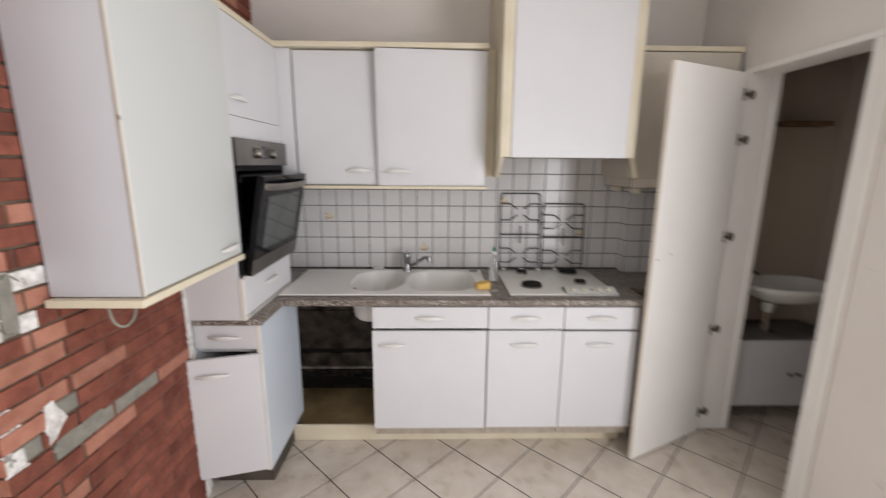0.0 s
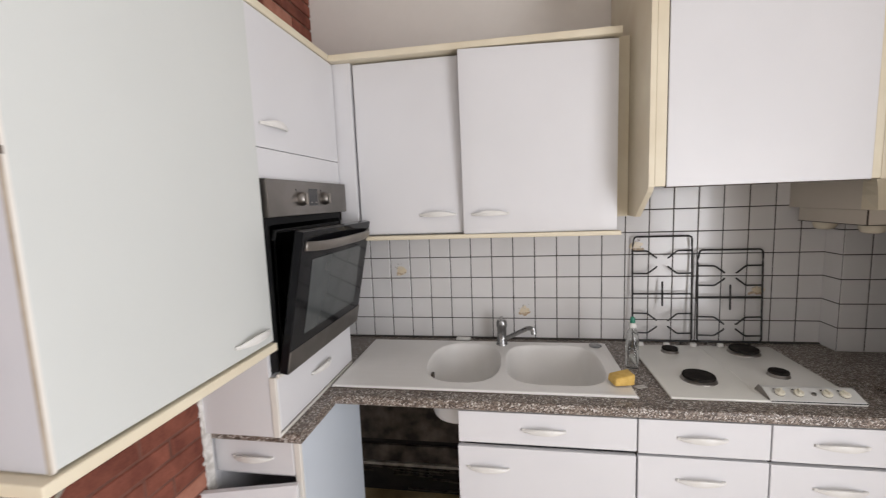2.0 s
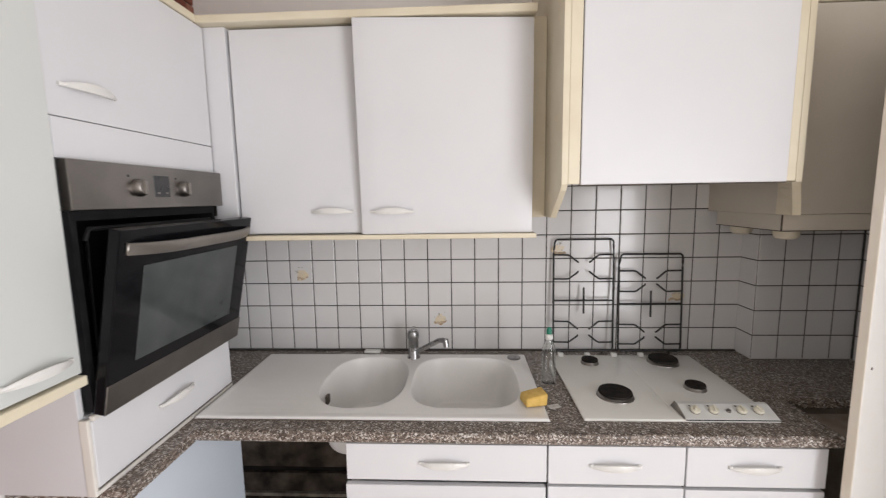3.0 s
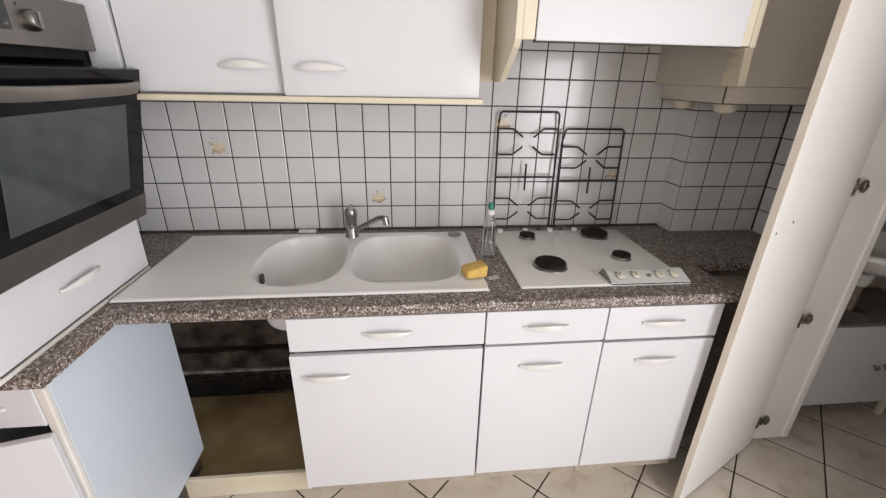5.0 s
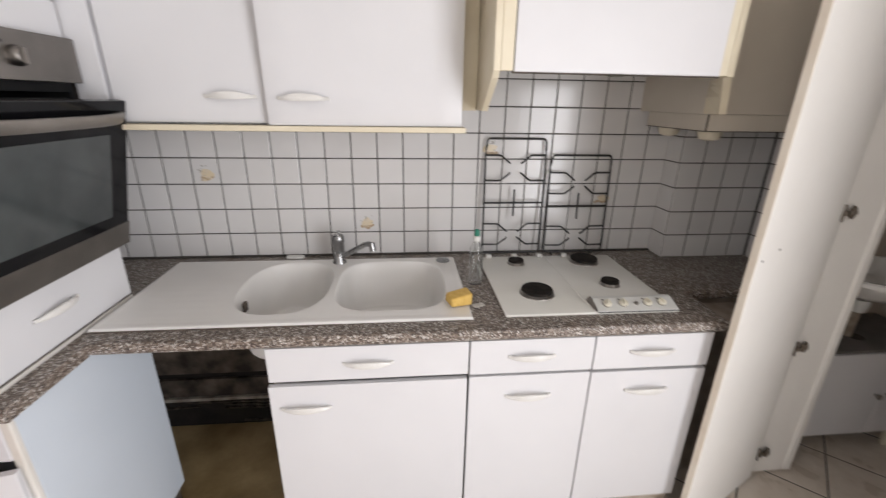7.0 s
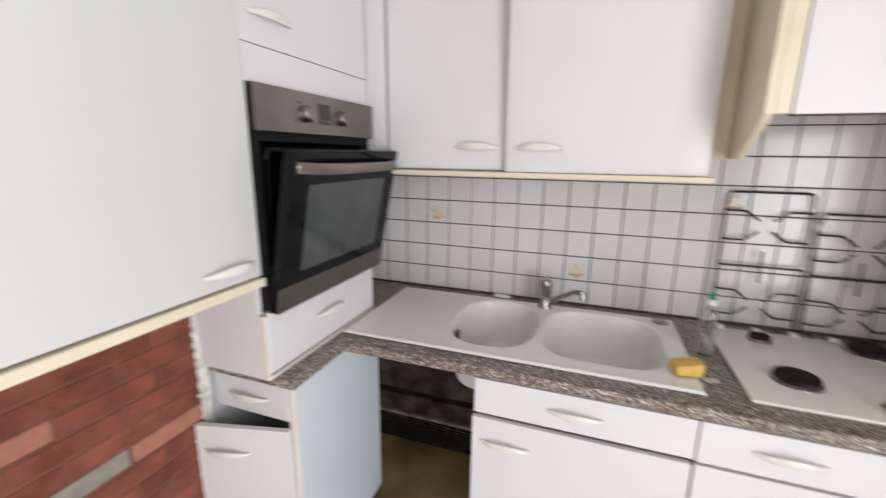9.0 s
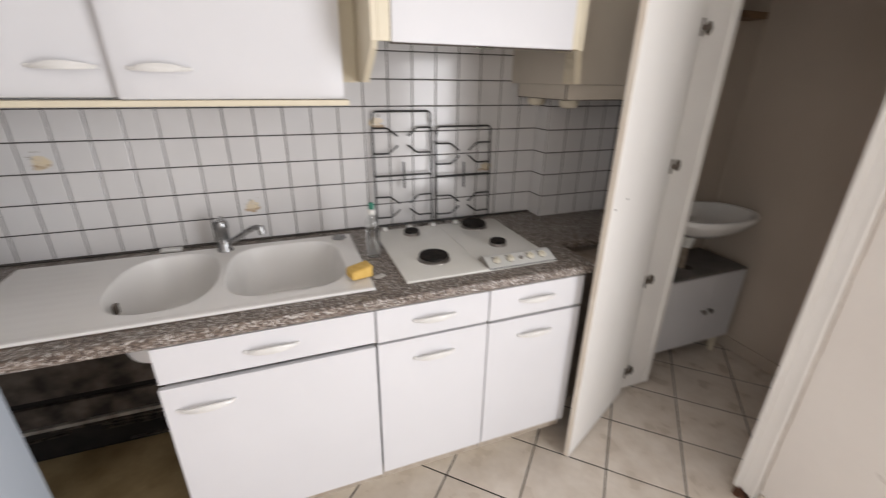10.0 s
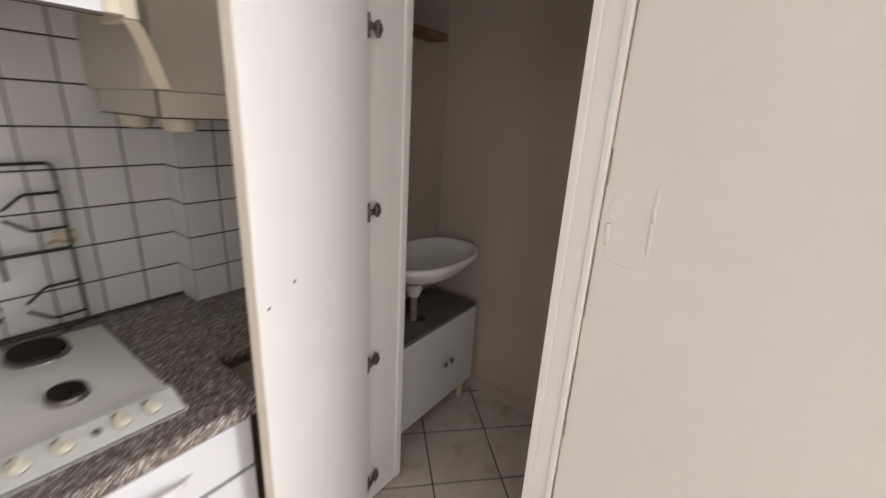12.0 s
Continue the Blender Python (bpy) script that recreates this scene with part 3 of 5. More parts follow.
part("edge_strip", box(bmesh.new(), 0.300, 0.322, -0.002, 0.0135, 0.10, 0.856, 0.003), PALE_EDGE, lu, "cream edging strip")
d = part("drawer_front", box(bmesh.new(), 0.022, 0.299, -0.004, 0.014, 0.738, 0.852, 0.002), LAMINATE, lu)
bow_handle(d, 0.16, -0.004, 0.795, 0.14)
ajar = Matrix.Translation((0.312, -0.006, 0)) @ Matrix.Rotation(radians(13.5), 4, "Z")
bm = box(bmesh.new(), -0.30, 0.0, -0.019, 0.0, 0.125, 0.722, 0.002)
bmesh.ops.rotate(bm, cent=(0, 0, 0.7), matrix=Matrix.Rotation(radians(-0.5), 3, "Y"), verts=bm.verts)
bmesh.ops.transform(bm, matrix=ajar, verts=bm.verts)
d = part("door", bm, LAMINATE, lu, "door standing ajar and askew")
hn = bow_handle(d, -0.195, -0.019, 0.640, 0.14)
hn.data.transform(ajar)
# solid dark block in place of the shade under the unit
part("foot", box(bmesh.new(), 0.03, 0.31, 0.05, 0.48, 0.0, 0.0995), INNER_DARK, lu, "dark block standing in for the shaded recess underneath")
part("filler_strip", box(bmesh.new(), -0.03, 0.016, -0.002, 0.0195, 0.0, 0.856, 0.002), LAMINATE, lu, "white filler strip against the brick")

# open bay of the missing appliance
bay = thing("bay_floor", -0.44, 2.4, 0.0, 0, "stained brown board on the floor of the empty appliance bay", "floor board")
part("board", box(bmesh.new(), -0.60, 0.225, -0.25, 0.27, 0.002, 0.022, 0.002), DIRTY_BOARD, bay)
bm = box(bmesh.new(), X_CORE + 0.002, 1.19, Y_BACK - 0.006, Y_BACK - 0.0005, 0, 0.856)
structure("wall_grimy_lower", bm, SHADED_GRIME, "grimy unpainted wall, blackened in colour for the bay's shade", "wall")
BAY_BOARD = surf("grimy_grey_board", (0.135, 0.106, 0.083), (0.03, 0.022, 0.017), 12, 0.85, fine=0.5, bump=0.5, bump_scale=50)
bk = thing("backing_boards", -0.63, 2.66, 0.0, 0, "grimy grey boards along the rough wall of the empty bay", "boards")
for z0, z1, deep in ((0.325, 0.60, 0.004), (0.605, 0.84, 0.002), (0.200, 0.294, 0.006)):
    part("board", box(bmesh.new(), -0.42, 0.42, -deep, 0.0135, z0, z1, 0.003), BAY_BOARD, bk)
part("batten", box(bmesh.new(), -0.42, 0.42, -0.016, 0.0135, 0.180, 0.196, 0.002), OLD_PIPE, bk, "pale dusty batten")
SPLINTER = surf("dark_splinter", (0.10, 0.078, 0.06), (0.022, 0.016, 0.012), 30, 0.9, fine=0.5)
dice = random.Random(21)
for _ in range(16):
    wide, n = dice.uniform(0.06, 0.24), 7
    x0, z0 = dice.uniform(-0.34, 0.28), dice.uniform(0.035, 0.165)
    rise = dice.uniform(-0.06, 0.06)
    bm = bmesh.new()
    low = [(x0 + wide * i / n, z0 + rise * wide * i / n - dice.uniform(0.0005, 0.006)) for i in range(n + 1)]
    up = [(x0 + wide * i / n, z0 + rise * wide * i / n + dice.uniform(0.0005, 0.006)) for i in range(n + 1)]
    front = [bm.verts.new((x, 0.0, z)) for x, z in low + up[::-1]]
    back = [bm.verts.new((x, 0.0135, z)) for x, z in low + up[::-1]]
    bm.faces.new(front)
    for i in range(len(front)):
        k = (i + 1) % len(front)
        bm.faces.new((front[i], back[i], back[k], front[k]))
    bmesh.ops.recalc_face_normals(bm, faces=bm.faces)
    part("splinter", bm, SPLINTER, bk, "broken board splinter")
# wall units
G = "wall units"
def wall_unit(name, x, y, z, rz, wide, deep, high, label, group=G):
    ob = thing(name, x, y, z, rz, label, "kitchen cabinet", group)
    carcass(ob, wide, deep, 0, high, 0.03)
    return ob


w1 = wall_unit("wall_cabinet", -0.638, 2.312, 1.455, 0, 0.436, 0.366, 0.70, "white laminate wall cabinet with one narrower door")
d = part("door", box(bmesh.new(), 0.008, 0.4405, 0, 0.019, 0.004, 0.692, 0.002), LAMINATE, w1)
bow_handle(d, 0.336, 0, 0.079)
w2 = wall_unit("wall_cabinet", -0.198, 2.312, 1.455, 0, 0.59, 0.366, 0.70, "white laminate wall cabinet with one wide door standing proud")
bm = box(bmesh.new(), 0.003, 0.586, 0.0, 0.019, 0.0, 0.694, 0.002)
bmesh.ops.subdivide_edges(bm, edges=[e for e in bm.edges if e.calc_length() > 0.3], cuts=7, use_grid_fill=True)
for v in bm.verts:
    free, up = (0.586 - v.co.x) / 0.583, v.co.z / 0.694
    v.co.y -= 0.010 + 0.014 * free + up * (0.004 + 0.030 * free)
d = part("door", bm, LAMINATE, w2, "warped door standing proud of its neighbour", True)
bow_handle(d, 0.110, -0.0248, 0.077)
w3 = wall_unit("wall_cabinet", 1.189, 2.272, 1.505, 0, 0.528, 0.405, 0.65, "cream-sided white wall cabinet beside the washroom door")
part("side_panel", box(bmesh.new(), -0.003, -0.0003, 0.0, 0.405, 0.0, 0.65, 0.001, 1), SHADED_IVORY, w3, "cream side panel with shade put into its colour")
part("door", box(bmesh.new(), 0.003, 0.52, 0, 0.019, 0.0005, 0.644, 0.002), SHADED_IVORY, w3, "white door with warm shade put into its colour")
pb = part("light_pelmet", box(bmesh.new(), 0.0, 0.52, 0.001, 0.345, -0.053, -0.0003, 0.002), SHADED_IVORY, w3, "cream light pelmet, dulled in colour for shade")
part("corner_joint", box(bmesh.new(), -0.0006, 0.0035, -0.0002, 0.003, -0.053, -0.001), INNER_DARK, pb, "dark open corner joint")
part("lower_edge", box(bmesh.new(), -0.001, 0.521, 0.0, 0.346, -0.0552, -0.0532), INNER_DARK, pb, "dark lower edge")
for u, v in ((0.047, 0.265), (0.062, 0.06)):
    bm = lathe(bmesh.new(), [(0.014, -0.032), (0.031, -0.027), (0.038, -0.013), (0.038, 0.0)], (u, v, -0.0555), 20)
    part("round_cap", bm, OLD_PLASTIC, pb, "yellowed round plastic cap", True)

pm = thing("cabinet_pelmet", -0.70, 2.30, 1.437, 0, "cream pelmet strip under the wall cabinets", "cabinet trim")
part("strip", box(bmesh.new(), 0.065, 1.10, -0.02, 0.06, 0, 0.0165, 0.003), CREAM, pm)
co = thing("cabinet_cornice", -0.70, 2.30, 2.156, 0, "cream cornice strip along the tops of the cabinets", "cabinet trim")
part("strip", box(bmesh.new(), -0.02, 1.095, -0.028, 0.06, 0, 0.026, 0.004), CREAM, co)
part("strip", box(bmesh.new(), -0.075, -0.012, -1.20, -0.0285, 0, 0.026, 0.004), CREAM, co)
part("strip", box(bmesh.new(), -0.266, -0.0755, -1.20, -1.15, 0, 0.026, 0.004), CREAM, co)
part("strip", box(bmesh.new(), 1.88, 2.43, -0.02, 0.06, 0, 0.026, 0.004), CREAM, co)

# corner filler between the oven column and the wall units
cf = thing("corner_filler", -0.70, 2.32, 1.455, 0, "white laminate corner filler panel", "cabinet trim")
bm = box(bmesh.new(), -0.016, 0.0605, -0.013, 0.018, 0.0, 0.70, 0.001, 1)
part("panel", bm, LAMINATE, cf)

part("filler_strip", box(bmesh.new(), 0.5915, 0.6395, 0.05, 0.066, 0.048, 0.72, 0.001, 1), CREAM, w2, "cream filler strip beside the hood")

# hood housing
hd = thing("hood_cabinet", 0.443, 2.122, 1.47, 0, "tall white extractor housing with cream side panels", "extractor hood")
side = [(0.0, 1.478), (0.0, 0.14), (0.016, 0.122), (0.126, 0.048), (0.142, 0.035), (0.555, 0.035), (0.555, 1.478)]
short = [(0.0, 1.478), (0.0, 0.137), (0.12, 0.137), (0.12, 1.478)]
part("side_panel", prism(bmesh.new(), side, 0.0, 0.018), CREAM, hd)
part("side_panel", prism(bmesh.new(), short, 0.663, 0.681), CREAM, hd)
# small skirt between the housing and the next cabinet, its front edge curving down and back
bm = bmesh.new()
rows = []
for s, f in ((0.0, 0.0), (0.08, 0.16), (0.2, 0.32), (0.5, 0.62), (1.0, 1.0)):
    x, y, z = 0.661 + 0.062 * f, 0.006 + 0.068 * f, 0.1365 - 0.1 * s
    rows.append([bm.verts.new(c) for c in ((x, y + 0.006, z), (x + 0.021, y, z), (0.7445, 0.149, z), (0.7235, 0.149, z))])
for lo, hi in zip(rows, rows[1:]):
    for j in range(4):
        bm.faces.new((lo[j], lo[(j + 1) % 4], hi[(j + 1) % 4], hi[j]))
bm.faces.new(rows[0])
bm.faces.new(rows[-1])
bmesh.ops.recalc_face_normals(bm, faces=bm.faces)
part("skirt", bm, CREAM, hd, "cream flared side skirt")
part("front_stile", box(bmesh.new(), 0.0185, 0.0525, 0.0, 0.019, 0.14, 1.478, 0.002), CREAM, hd)
part("front_stile", box(bmesh.new(), 0.6375, 0.6625, 0.0, 0.019, 0.14, 1.478, 0.002), CREAM, hd)
part("front_panel", box(bmesh.new(), 0.0545, 0.6360, -0.004, 0.015, 0.138, 1.478, 0.002), LAMINATE, hd)
# dark strips laid in the panel gaps to paint their shade
for u0, u1, z0, z1 in ((0.0527, 0.0563, 0.138, 1.478), (0.6347, 0.6373, 0.138, 1.478), (0.0527, 0.6373, 0.1345, 0.1376)):
    part("panel_gap_shade", box(bmesh.new(), u0, u1, 0.001, 0.017, z0, z1), INNER_DARK, hd, "dark strip for the shaded gap round the front panel")
ex = part("extractor", box(bmesh.new(), 0.03, 0.65, 0.03, 0.50, 0.20, 0.25, 0.004), STEEL, hd, "grey steel extractor insert")
bm = lathe(bmesh.new(), [(0.02, -0.062), (0.045, -0.056), (0.052, -0.045), (0.052, 0.0)], (0.39, 0.10, 0.1995), 20)
part("lamp_lens", bm, LENS, ex, "greenish round lamp lens", True)
bm = bmesh.new()
for i in range(14):
    box(bm, 0.08 + 0.038 * i, 0.10 + 0.038 * i, 0.20, 0.45, 0.195, 0.1998)
part("grease_filter", bm, OVEN_BLACK, ex, "dark slotted grease filter")

# oven column on the short leg of the worktop: u runs along the room, fronts face the room
OX = -0.712
ov = thing("oven_cabinet", OX, 1.727, TOP, 90, "white oven column with flap, built-in oven and drawer", "kitchen cabinet", G)
carcass(ov, 0.578, 0.32, 0.0, 1.262, 0.02)
part("base_strip", box(bmesh.new(), 0.0, 0.578, -0.003, 0.0195, 0.0008, 0.0115, 0.001, 1), PALE_EDGE, ov, "pale strip along the worktop")
# dark filler strip that paints the shade below the drawer
part("base_gap_shade", box(bmesh.new(), 0.0, 0.578, 0.002, 0.0195, 0.0117, 0.0185), INNER_DARK, ov, "dark strip painted for the shaded gap above the base")
for z in (0.018, 0.175, 0.783):
    part("shelf", box(bmesh.new(), 0.016, 0.562, 0.02, 0.31, z, z + 0.016), LAMINATE, ov)
d = part("drawer_front", box(bmesh.new(), 0.008, 0.572, -0.004, 0.019, 0.019, 0.184, 0.002), LAMINATE, ov)
bow_handle(d, 0.285, -0.004, 0.112)
part("edge_strip", box(bmesh.new(), -0.002, 0.0075, -0.002, 0.019, 0.0, 0.19, 0.002), PALE_EDGE, ov, "cream edging strip")
part("infill_panel", box(bmesh.new(), 0.006, 0.574, 0, 0.019, 0.782, 0.8695, 0.002), LAMINATE, ov)
d = part("flap_door", box(bmesh.new(), 0.003, 0.574, 0, 0.019, 0.8715, 1.258, 0.002), LAMINATE, ov)
bow_handle(d, 0.105, 0, 0.940)

oven = thing("oven", OX, 1.727, TOP, 90, "stainless built-in oven with its black glass door ajar", "oven")
for x0, x1, y0, z0, z1 in ((0.02, 0.035, 0.0, 0.20, 0.668), (0.545, 0.558, 0.0, 0.20, 0.668), (0.035, 0.545, 0.0, 0.20, 0.215), (0.035, 0.545, 0.0, 0.645, 0.668), (0.035, 0.545, 0.27, 0.215, 0.645)):
    part("cavity_wall", box(bmesh.new(), x0, x1, y0, 0.28, z0, z1), OVEN_BLACK, oven, "black enamelled oven wall")
bm = tube(bmesh.new(), [(0.05, -0.004, 0.24), (0.048, -0.004, 0.60), (0.06, -0.004, 0.625), (0.52, -0.004, 0.625), (0.53, -0.004, 0.60), (0.53, -0.004, 0.24)], 0.006, 6)
part("door_seal", bm, OVEN_BLACK, oven, smooth=True)
pn = part("control_panel", box(bmesh.new(), 0.006, 0.572, -0.024, 0.0, 0.668, 0.780, 0.002), PANEL_STEEL, oven, "brushed steel control panel")
for u in (0.196, 0.370):
    m = Matrix.Translation((u, -0.024, 0.722)) @ Matrix.Rotation(radians(90), 4, "X")
    k = part("knob", lathe(bmesh.new(), [(0.023, 0.0), (0.023, 0.010), (0.019, 0.018), (0.017, 0.020)], None, 24, m), PANEL_STEEL, pn, "steel rotary knob", True)
    part("grip", box(bmesh.new(), u - 0.004, u + 0.004, -0.049, -0.0435, 0.704, 0.740, 0.002), STEEL, k)
    part("symbol", box(bmesh.new(), u - 0.032, u - 0.026, -0.0246, -0.024, 0.748, 0.754), DISPLAY, pn)
dp = part("display", box(bmesh.new(), 0.252, 0.312, -0.0256, -0.0242, 0.698, 0.756, 0.0005, 1), DISPLAY, pn, "black clock display")
for u in (0.266, 0.298):
    part("button", box(bmesh.new(), u - 0.004, u + 0.004, -0.0275, -0.0257, 0.707, 0.711), STEEL, dp)

part("lower_trim", box(bmesh.new(), 0.006, 0.572, -0.012, -0.0005, 0.1865, 0.1985, 0.0015, 1), PALE_EDGE, oven, "pale trim under the door")
# oven door tilted open about its lower edge
tilt = Matrix.Translation((0, -0.012, 0.203)) @ Matrix.Rotation(radians(11.5), 4, "X")
def tilted(bm):
    bmesh.ops.transform(bm, matrix=tilt, verts=bm.verts)
    return bm
od = part("door", tilted(box(bmesh.new(), 0.006, 0.572, -0.026, 0.0, 0.0, 0.435, 0.003)), OVEN_GLASS, oven, "black glass oven door ajar")
part("window", tilted(box(bmesh.new(), 0.085, 0.495, -0.0275, -0.0262, 0.105, 0.345, 0.0005, 1)), OVEN_WINDOW, od, "smoky oven window")
part("kick_strip", tilted(box(bmesh.new(), 0.006, 0.572, -0.0285, -0.0262, 0.0, 0.072, 0.001, 1)), PANEL_STEEL, od, "brushed steel lower strip")
bm = bmesh.new()
n = 16
rows = []
for i in range(n + 1):
    s = -1 + 2 * i / n
    k = 1 - s ** 4
    o = -0.032 - 0.030 * k
    rows.append([bm.verts.new((0.289 + 0.262 * s, o + a, 0.392 + c)) for a, c in ((0, -0.014), (-0.005, 0), (0, 0.014), (0.008, 0.014), (0.008, -0.014))])
for lo, hi in zip(rows, rows[1:]):
    for j in range(5):
        bm.faces.new((lo[j], hi[j], hi[(j + 1) % 5], lo[(j + 1) % 5]))
bm.faces.new(rows[0])
bm.faces.new(list(reversed(rows[-1])))
for s in (-1, 1):
    box(bm, 0.289 + 0.255 * s - 0.01, 0.289 + 0.255 * s + 0.01, -0.034, -0.026, 0.380, 0.404, 0.002, 1)
bmesh.ops.recalc_face_normals(bm, faces=bm.faces)
part("handle", tilted(bm), STEEL, od, "long bowed steel handle", True)

# wall cabinet on the brick, nearest the room
tc = thing("wall_cabinet", OX + 0.006, 1.122, 1.168, 90, "tall white wall cabinet hung on the brick wall", "kitchen cabinet", G)
part("side_panel", box(bmesh.new(), 0.0, 0.018, 0.002, 0.255, 0.032, 0.99, 0.001, 1), TALL_SIDE, tc, "white side with shade put into its lavender grey")
part("side_panel", box(bmesh.new(), 0.584, 0.602, 0.02, 0.255, 0.032, 0.99, 0.001, 1), LAMINATE, tc)
part("bottom_panel", box(bmesh.new(), 0.018, 0.584, 0.02, 0.255, 0.032, 0.05), LAMINATE, tc)
part("top_panel", box(bmesh.new(), 0.018, 0.584, 0.02, 0.255, 0.972, 0.99), LAMINATE, tc)
part("back_panel", box(bmesh.new(), 0.018, 0.584, 0.245, 0.255, 0.05, 0.972), LAMINATE, tc)
part("edge_strip", box(bmesh.new(), 0.0015, 0.0072, -0.0075, 0.0015, 0.032, 0.99, 0.001, 1), PALE_EDGE, tc, "cream edging strip")
part("glue_line", box(bmesh.new(), -0.001, 0.0014, -0.0055, 0.0015, 0.032, 0.99), TAN_EDGE, tc, "brown bare board edge")
part("edge_chip", box(bmesh.new(), -0.0014, 0.003, -0.0078, -0.003, 0.512, 0.524, 0.0005, 1), DARK_LEDGE, tc, "dark chip in the edging")
d = part("door", box(bmesh.new(), 0.008, 0.598, -0.006, 0.0145, 0.034, 0.986, 0.002), TALL_DOOR, tc, "faintly greenish door, its colour dimmed against the side light")
bow_handle(d, 0.503, -0.006, 0.072)
part("pelmet", box(bmesh.new(), -0.022, 0.600, -0.016, 0.255, 0.006, 0.029, 0.003), CREAM, tc, "cream base board")
wl = thing("cable_loop", -0.80, 1.168, 1.174, 0, "loose grey cable loop hanging under the wall cabinet", "cable")
bm = tube(bmesh.new(), [(0.01 * math.cos(a), 0.040 * math.cos(a), -0.078 * math.sin(a) ** 0.8) for a in [math.pi * i / 16 for i in range(17)]], 0.004, 6)
part("cable", bm, FILLER, wl, smooth=True)


# ---- sink ----
SX0, SX1, SY0, SY1, SZ = -0.703, 0.412, 2.072, 2.602, 0.901
sink = thing("sink", SX0, SY0, TOP, 0, "white composite double-bowl sink with drainer", "sink")
def well(u, v, cu, cv, hu, hv, p):
    d = (abs((u - cu) / hu) ** p + abs((v - cv) / hv) ** p) ** (1 / p)
    s = min(1.0, max(0.0, (1.0 - d) / 0.19))
    return s * s * (3 - 2 * s)
def sink_height(u, v, w, h):
    """Height over the worktop of the pressed sheet at (u, v)."""
    z = 0.010
    edge = min(u, v, w - u, h - v)
    z -= 0.007 * max(0, 1 - edge / 0.006) ** 2
    inner = min(1, max(0, (edge - 0.018) / 0.01))
    z -= 0.0013 * inner
    a = well(u, v, 0.487, 0.28, 0.155, 0.218, 2.6)
    c = well(u, v, 0.857, 0.28, 0.195, 0.214, 3.4)
    z -= 0.185 * max(a, c)
    if u < 0.36 and 0.05 < v < h - 0.05:
        z -= 0.0003 * (0.5 + 0.5 * math.cos(2 * math.pi * v / 0.045)) * min(1, (0.36 - u) / 0.1) * min(1, max(0, (u - 0.04) / 0.05))
    return z
w, h = SX1 - SX0, SY1 - SY0
nu, nv = 320, 152
bm = bmesh.new()
grid = [[bm.verts.new((w * i / nu, h * j / nv, sink_height(w * i / nu, h * j / nv, w, h))) for j in range(nv + 1)] for i in range(nu + 1)]
for i in range(nu):
    for j in range(nv):
        bm.faces.new((grid[i][j], grid[i + 1][j], grid[i + 1][j + 1], grid[i][j + 1]))
basin = part("basin", bm, CERAMIC, sink, smooth=True)
basin.data.polygons.foreach_set("use_smooth", [True] * len(basin.data.polygons))
thick = basin.modifiers.new("thickness", "SOLIDIFY")
thick.thickness, thick.offset = 0.006, -1
part("overflow", box(bmesh.new(), 0.351, 0.363, 0.20, 0.225, -0.055, -0.022, 0.003), INNER_DARK, sink, "dark overflow opening")
for u, v in ((0.487, 0.30), (0.857, 0.30)):
    bm = lathe(bmesh.new(), [(0.033, 0.0), (0.035, 0.002), (0.028, 0.003), (0.02, 0.001)], (u, v, -0.1775), 20)
    part("drain", bm, CHROME, sink, "metal drain ring", True)
bm = lathe(bmesh.new(), [(0.028, 0.0), (0.028, 0.006), (0.022, 0.010), (0.008, 0.011), (0.006, 0.008)], (1.065, 0.49, 0.007), 24)
part("drain_knob", bm, CHROME, sink, "grey rotary drain knob", True)

tap = thing("mixer_tap", -0.062, 2.565, 0.900, 0, "worn chrome single-lever mixer tap", "tap")
part("body", lathe(bmesh.new(), [(0.027, 0.0), (0.027, 0.006), (0.022, 0.012), (0.022, 0.085), (0.025, 0.09), (0.025, 0.11), (0.019, 0.121), (0.01, 0.124)], (0, 0, 0), 24), CHROME, tap, smooth=True)
part("spout", tube(bmesh.new(), [(0.010, -0.006, 0.030), (0.045, -0.03, 0.053), (0.085, -0.058, 0.083), (0.112, -0.078, 0.103), (0.128, -0.09, 0.110), (0.142, -0.098, 0.108)], 0.0105, 12), CHROME, tap, smooth=True)
part("aerator", rod(bmesh.new(), (0.139, -0.097, 0.116), (0.145, -0.100, 0.086), 0.0125, 16), CHROME, tap, smooth=True)
part("lever", box(bmesh.new(), -0.007, 0.007, -0.03, 0.03, 0.1235, 0.130, 0.003), CHROME, tap)

bottle = thing("bottle", 0.463, 2.352, TOP, 0, "clear plastic washing-up bottle with a green cap", "bottle")
bottle.scale = (0.97, 0.97, 0.93)
part("body", lathe(bmesh.new(), [(0.023, 0.0), (0.026, 0.004), (0.026, 0.125), (0.025, 0.14), (0.019, 0.158), (0.013, 0.168), (0.012, 0.178), (0.0112, 0.178), (0.0122, 0.1675), (0.0182, 0.157), (0.0242, 0.1395), (0.0252, 0.125), (0.0252, 0.005), (0.022, 0.0015)], (0, 0, 0), 24), BOTTLE, bottle, smooth=True)
part("collar", lathe(bmesh.new(), [(0.014, 0.1785), (0.015, 0.183), (0.014, 0.196), (0.009, 0.199)], (0, 0, 0), 16), WHITE_PLASTIC, bottle, smooth=True)
part("cap", lathe(bmesh.new(), [(0.010, 0.1992), (0.0105, 0.214), (0.008, 0.223), (0.004, 0.225)], (0, 0, 0), 16), GREEN_CAP, bottle, smooth=True)

sp = thing("sponge", 0.378, 2.165, 0.9095, 12, "used yellow sponge lying on the sink rim", "sponge")
bm = box(bmesh.new(), -0.038, 0.038, -0.030, 0.030, -0.002, 0.034, 0.008, 3)
